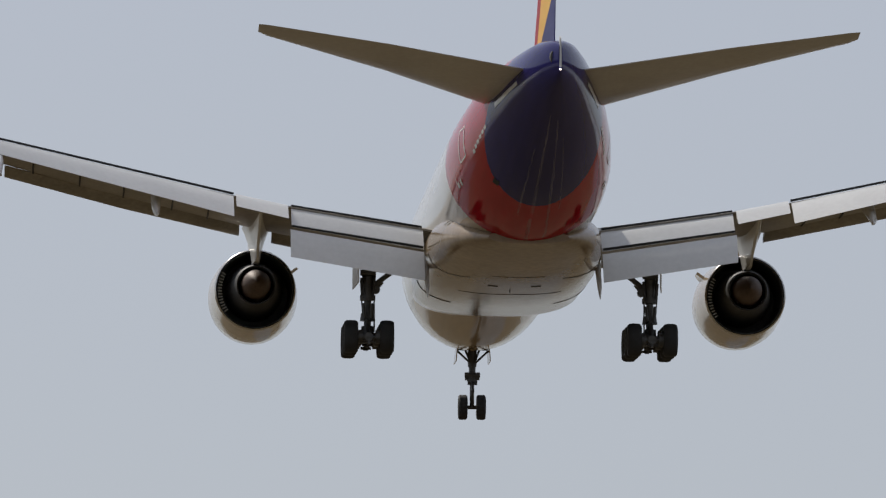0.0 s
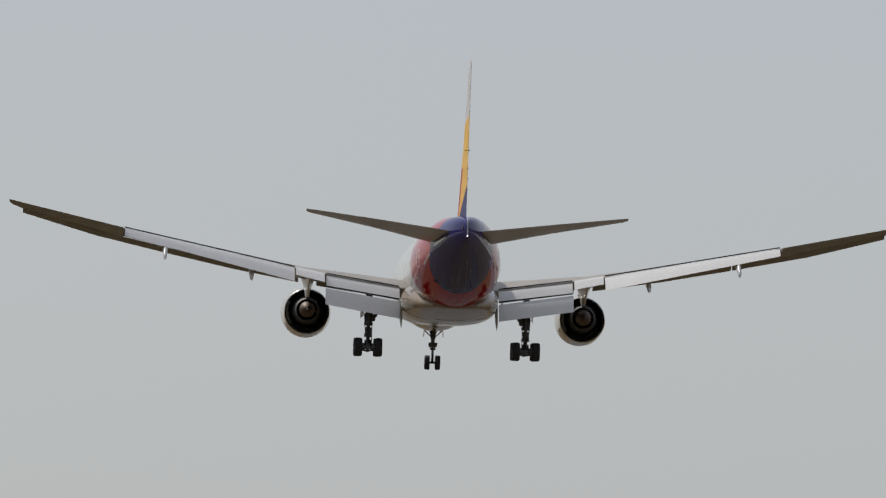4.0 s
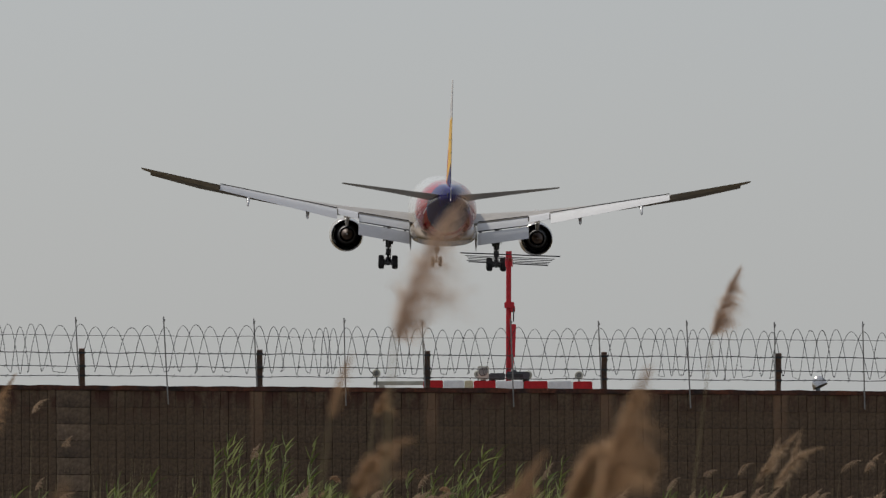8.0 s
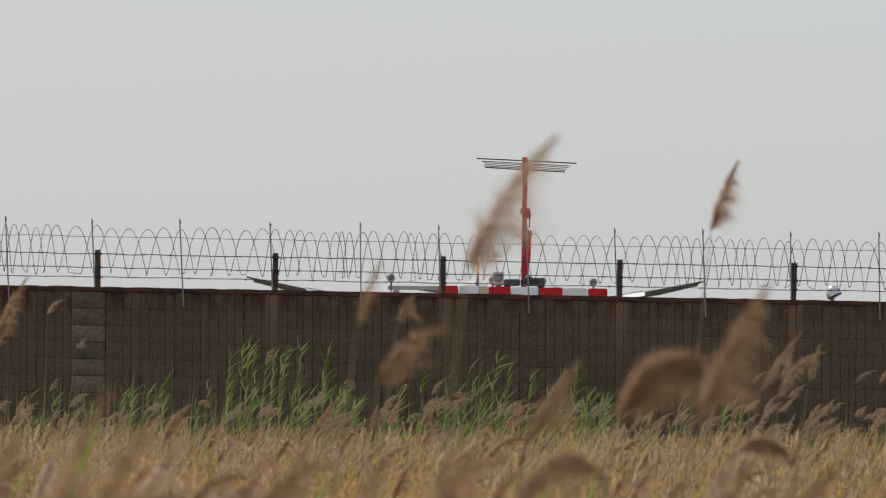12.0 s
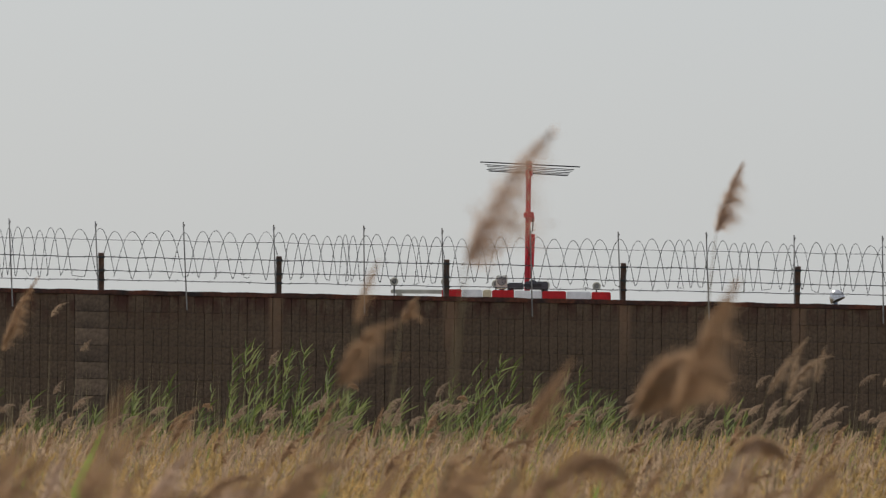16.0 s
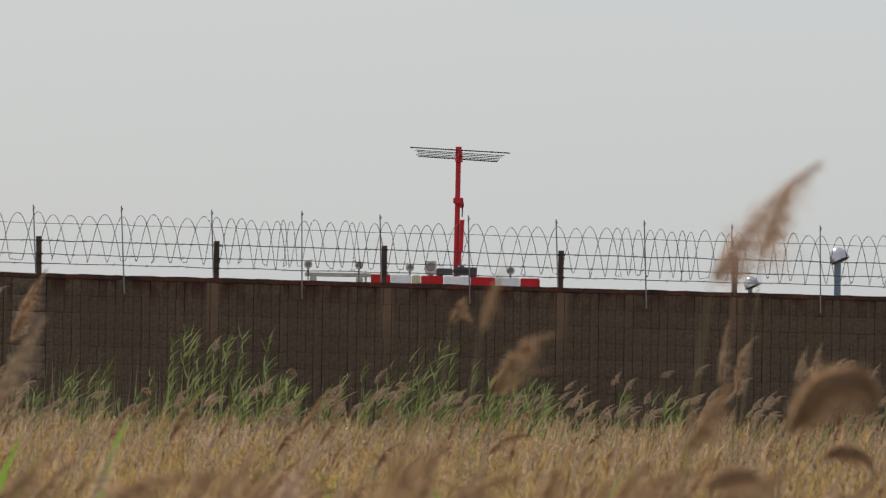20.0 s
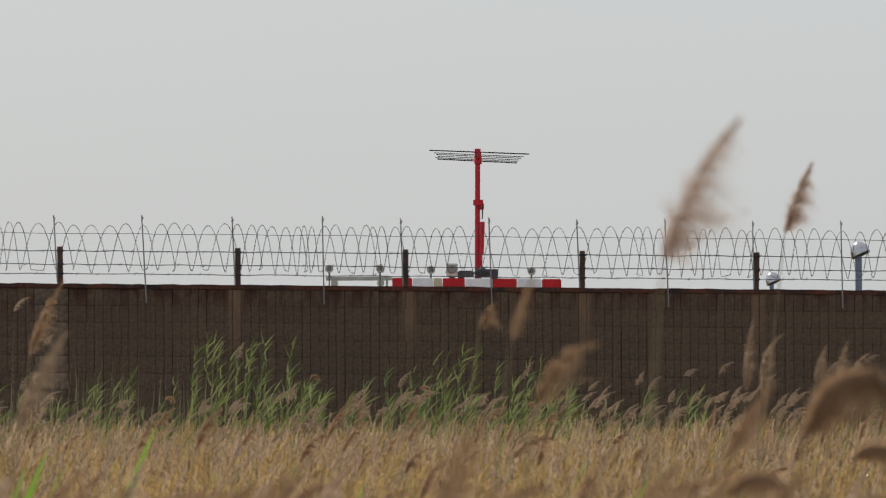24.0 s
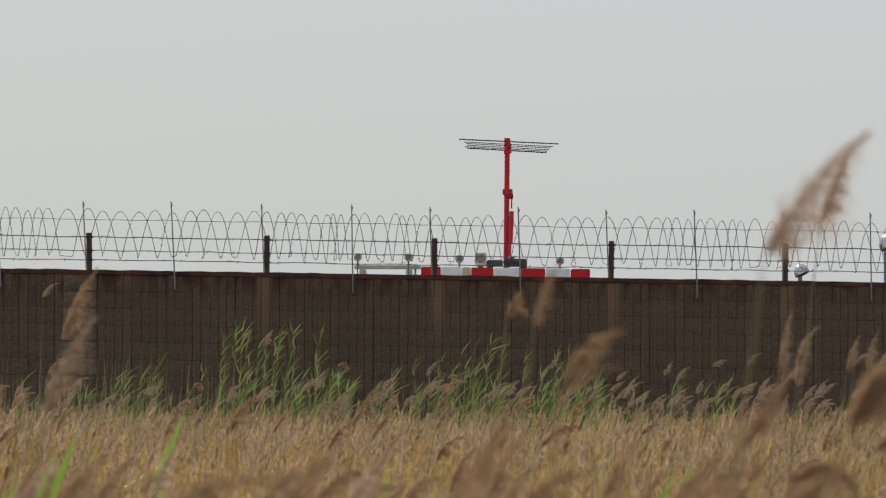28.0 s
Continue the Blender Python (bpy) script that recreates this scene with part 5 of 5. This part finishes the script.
tall_reed(0.551, 12.5, 1.735, 0.205, 24, 0.088, 1250, "tall dry reed bowed over by its heavy plume", 3, 0.0016, path=GUSTS_BOWED, bow=200, power=2.2)
tall_reed(0.645, 11.5, 1.75, 0.19, 19, 0.085, 600, "tall dry reed with a broad brown plume", 4, 0.0013, path=GUSTS_BROAD, bow=18, tufts=12)
tall_reed(0.190, 14.2, 1.765, 0.14, 24, 0.05, 520, "tall dry reed with a curled brown plume", 5, 0.0015, path=GUSTS_CURLED, bow=70, power=1.7, lobe=0.06, tufts=4)
tall_reed(0.09, 22.9, 1.94, 0.075, 20, 0.05, 220, "tall dry reed with a small orange-brown tip", 6, 0.003, phase=1.4, amount=0.4, tufts=6)
tall_reed(0.113, 15.6, 1.88, 0.12, 8, 0.035, 190, "thin dry reed with a sparse plume", 7, 0.0014, phase=0.9, amount=0.4)
GUSTS_SLIM = [(t, gx, 0, 110 * (gx - 1.2)) for t, gx in ((0, 1.3), (6, 1.33), (8, 1.37), (9, 1.345), (10, 1.33), (11, 1.315), (14, 1.345), (15, 1.35), (16, 1.33), (17, 1.36), (18, 1.27), (19, 1.17), (20, 1.12), (21, 1.13), (24, 1.12), (26, 1.13), (28, 1.14))]
GUSTS_HOOK = [(t, gx + 0.11, drop, 110 * (gx - 1.2)) for (t, gx, drop, over) in GUSTS_SLIM]
tall_reed(-1.47, 33.0, 2.03, 0.28, 12, 0.085, 380, "tall dry reed with a long brown plume", 8, 0.0022, phase=2.6, amount=0.6)
tall_reed(-0.81, 18.0, 1.765, 0.21, 16, 0.08, 330, "tall dry reed with a long pale brown plume", 9, 0.0016, phase=0.2, amount=0.5, tint=M_DUN)
tall_reed(1.2, 33.0, 1.88, 0.25, 8, 0.06, 300, "slim dry reed with an upright plume", 10, 0.0023, path=GUSTS_SLIM, bow=20, tint=M_DUN)
tall_reed(1.33, 33.5, 1.84, 0.24, 10, 0.07, 320, "slim dry reed with a plume that nods in the wind", 11, 0.0023, path=GUSTS_HOOK, bow=60, power=2.0, tint=M_DUN)
tall_reed(1.40, 34.0, 1.86, 0.14, 6, 0.05, 240, "slim dry reed with a short upright plume", 12, 0.0024, phase=2.7, amount=0.5, tint=M_DUN)
tall_reed(1.53, 35.0, 1.88, 0.15, 5, 0.05, 240, "slim dry reed with a short upright plume", 14, 0.0024, phase=1.7, amount=0.5, tint=M_DUN)
tall_reed(0.90, 19.0, 1.635, 0.15, 30, 0.06, 520, "dry reed with a plume bent into an arch", 15, 0.0022, phase=0.7, amount=0.5, bow=150)
GUSTS_ARCH = [(t, gx, 0, 60 * (gx - 0.48)) for t, gx in ((0, 0.46), (10, 0.45), (11, 0.445), (14, 0.50), (16, 0.49), (17, 0.40), (18, 0.46), (20, 0.456), (24, 0.44), (26, 0.50), (28, 0.49))]
tall_reed(0.48, 13.3, 1.62, 0.14, 30, 0.06, 520, "dry reed with a plume bent into an arch", 16, 0.0014, path=GUSTS_ARCH, bow=150)
tall_reed(0.41, 13.0, 1.69, 0.13, 24, 0.05, 420, "dry reed with a leaning brown plume", 17, 0.0014, phase=1.0, amount=0.6, bow=18, tufts=8)
_rng = random.Random(90)
for _k in range(88):
    _y = _rng.uniform(8, 25)
    _x = _rng.uniform(-1, 1) * (0.055 * _y + 0.25) + 0.1
    _z = 1.665 - 0.0095 * _y + (_rng.uniform(-0.005, 0.003) * _y if _rng.random() < 0.55 else _rng.uniform(-0.07, 0.03))
    tall_reed(_x, _y, _z, _rng.uniform(0.13, 0.20), _rng.uniform(0, 26), _rng.uniform(0.05, 0.08), 200, "dry reed with a brown plume", 100 + _k, 0.003, _rng.uniform(0, 6), 0.5, bow=_rng.choice((25, 40, 90)), tufts=8, tint=M_PLUME if _k % 8 == 0 else None)
for _k in range(46):
    _y = _rng.uniform(34, 70)
    _x = _rng.uniform(-1, 1) * (0.055 * _y + 0.25)
    tall_reed(_x, _y, 1.44 + _rng.uniform(-0.06, 0.22), _rng.uniform(0.14, 0.22), _rng.uniform(4, 24), _rng.uniform(0.06, 0.09), 200, "dry reed with a brown plume", 300 + _k, 0.004, _rng.uniform(0, 6), 0.5, bow=_rng.choice((25, 50, 80)), tufts=8)


def broad_leaf(x, y, tip_z, lean, width, seed):
    """One bright green reed leaf standing up out of the grass."""
    ob = empty("green_leaf_reed", "bright green broad reed leaf", "reed", "green reeds", at=(x, y, 0))
    lf = Blades()
    lf.strip([(-0.12, 0, 0), (-0.07, 0, tip_z * 0.6), (-0.02 - lean * 0.2, 0, tip_z - 0.22), (lean, 0.02, tip_z)], width, (0.93, 0.35, 0))
    lf.done("leaf", M_LEAF, ob)
    st = Blades()
    st.strip([(-0.12, 0.01, 0), (-0.09, 0.01, tip_z * 0.5), (-0.05, 0.01, tip_z * 0.86)], 0.012, (1, 0, 0))
    st.done("stem", M_GREEN, ob)


for _x, _y, _z, _l, _w in ((-0.98, 28.6, 1.66, 0.06, 0.075), (-1.21, 26.0, 1.60, 0.06, 0.08), (-1.17, 24.0, 1.57, 0.05, 0.06), (-1.10, 20.6, 1.54, 0.05, 0.06), (0.43, 20.0, 1.57, 0.03, 0.08), (0.37, 21.0, 1.52, 0.06, 0.04), (0.05, 18.0, 1.52, 0.04, 0.04), (0.62, 30.0, 1.50, 0.05, 0.04), (0.95, 27.0, 1.47, 0.08, 0.04), (-0.35, 33.0, 1.46, 0.06, 0.04), (0.1, 36.0, 1.45, -0.05, 0.04), (-1.5, 34.0, 1.5, 0.07, 0.04)):
    broad_leaf(_x, _y, _z, _l, _w, 0)
for _k in range(36):
    _y = _rng.uniform(14, 34)
    broad_leaf(_rng.uniform(-1, 1) * (0.055 * _y + 0.2), _y, 1.63 - 0.0082 * _y + _rng.uniform(-0.05, 0.05), _rng.uniform(-0.03, 0.09), _rng.uniform(0.014, 0.03), 0)


# ---------------------------------------------------------------- motion
# the landing: seconds, place, pitch, roll, heading
LANDING = [
    (0.0, -4.77, 345.49, 59.01, 3.54, 0.27, 4.14),
    (0.5, -4.78, 379.07, 57.34, 3.25, 0.11, 3.92),
    (1.0, -4.8, 415.1, 55.67, 3.12, 0.38, 3.7),
    (1.5, -4.8, 448.98, 54.0, 2.96, 0.41, 3.58),
    (2.0, -4.8, 484.85, 52.33, 2.63, -0.32, 3.48),
    (2.5, -4.81, 519.87, 50.66, 2.26, -0.31, 3.39),
    (3.0, -4.8, 555.5, 48.99, 2.26, 0.84, 3.21),
    (3.5, -4.8, 590.29, 47.32, 2.29, 1.76, 2.97),
    (5.5, -4.8, 737.36, 41.0, 3.07, 1.06, 2.02),
    (6.0, -4.83, 773.13, 39.07, 3.02, 1.76, 1.85),
    (6.5, -4.84, 808.58, 37.21, 3.12, 0.58, 1.67),
    (7.0, -4.86, 842.95, 35.12, 3.12, 0.42, 1.53),
    (7.5, -4.81, 877.46, 33.45, 3.08, 1.12, 1.66),
    (8.0, -4.7, 913.01, 31.95, 2.87, 1.6, 1.64),
    (8.5, -4.68, 947.7, 30.67, 2.17, 1.71, 1.6),
    (9.0, -4.58, 984.45, 29.19, 1.46, 1.95, 1.47),
    (9.5, -4.48, 1021.22, 27.73, 1.21, 0.6, 1.67),
    (10.0, -4.1, 1057.3, 26.01, 1.51, -1.27, 1.48),
    (10.5, -4.1, 1095.68, 24.3, 1.9, -0.45, 1.1),
    (11.0, -4.05, 1134.83, 22.19, 1.9, 0.39, 1.2),
    (11.5, -4.16, 1172.76, 19.7, 1.7, 0.13, 1.2),
    (12.5, -4.2, 1247, 12.6, 1.6, 0.3, 0.9),
    (13.5, -4.3, 1318, 6.8, 1.2, 0.1, 0.5),
    (14.2, -4.3, 1366, 6.1, 0.6, 0.0, 0.2),
    (16.0, -4.3, 1480, 6.1, 0.0, 0.0, 0.0),
    (20.0, -4.3, 1690, 6.1, 0.0, 0.0, 0.0),
    (24.0, -4.3, 1840, 6.1, 0.0, 0.0, 0.0),
    (28.0, -4.3, 1920, 6.1, 0.0, 0.0, 0.0),
]


def motions():
    walk(airliner, [(t, pose(*r)) for t, *r in LANDING])
    for ob, head, phase, amount, high, path in SWAYING:
        x, y, z = ob.location
        if path:
            # a gust bows the stalk and turns the head over
            rows = [(t, pose(x, y, z - drop, 0, math.degrees(math.atan2(gx - x, high)), 0)) for t, gx, drop, over in path]
            walk(head, [(t, pose(*head.location, 0, over, 0)) for t, gx, drop, over in path])
        else:
            rows = []
            for k in range(36):
                t = 0.8 * k
                tilt = amount * (1.1 * math.sin(1.5 * t + phase) + 0.6 * math.sin(2.6 * t + 2 * phase))
                rows.append((t, pose(x, y, z, 0.3 * amount * math.sin(2.1 * t + phase), tilt, 0)))
        walk(ob, rows)


motions()
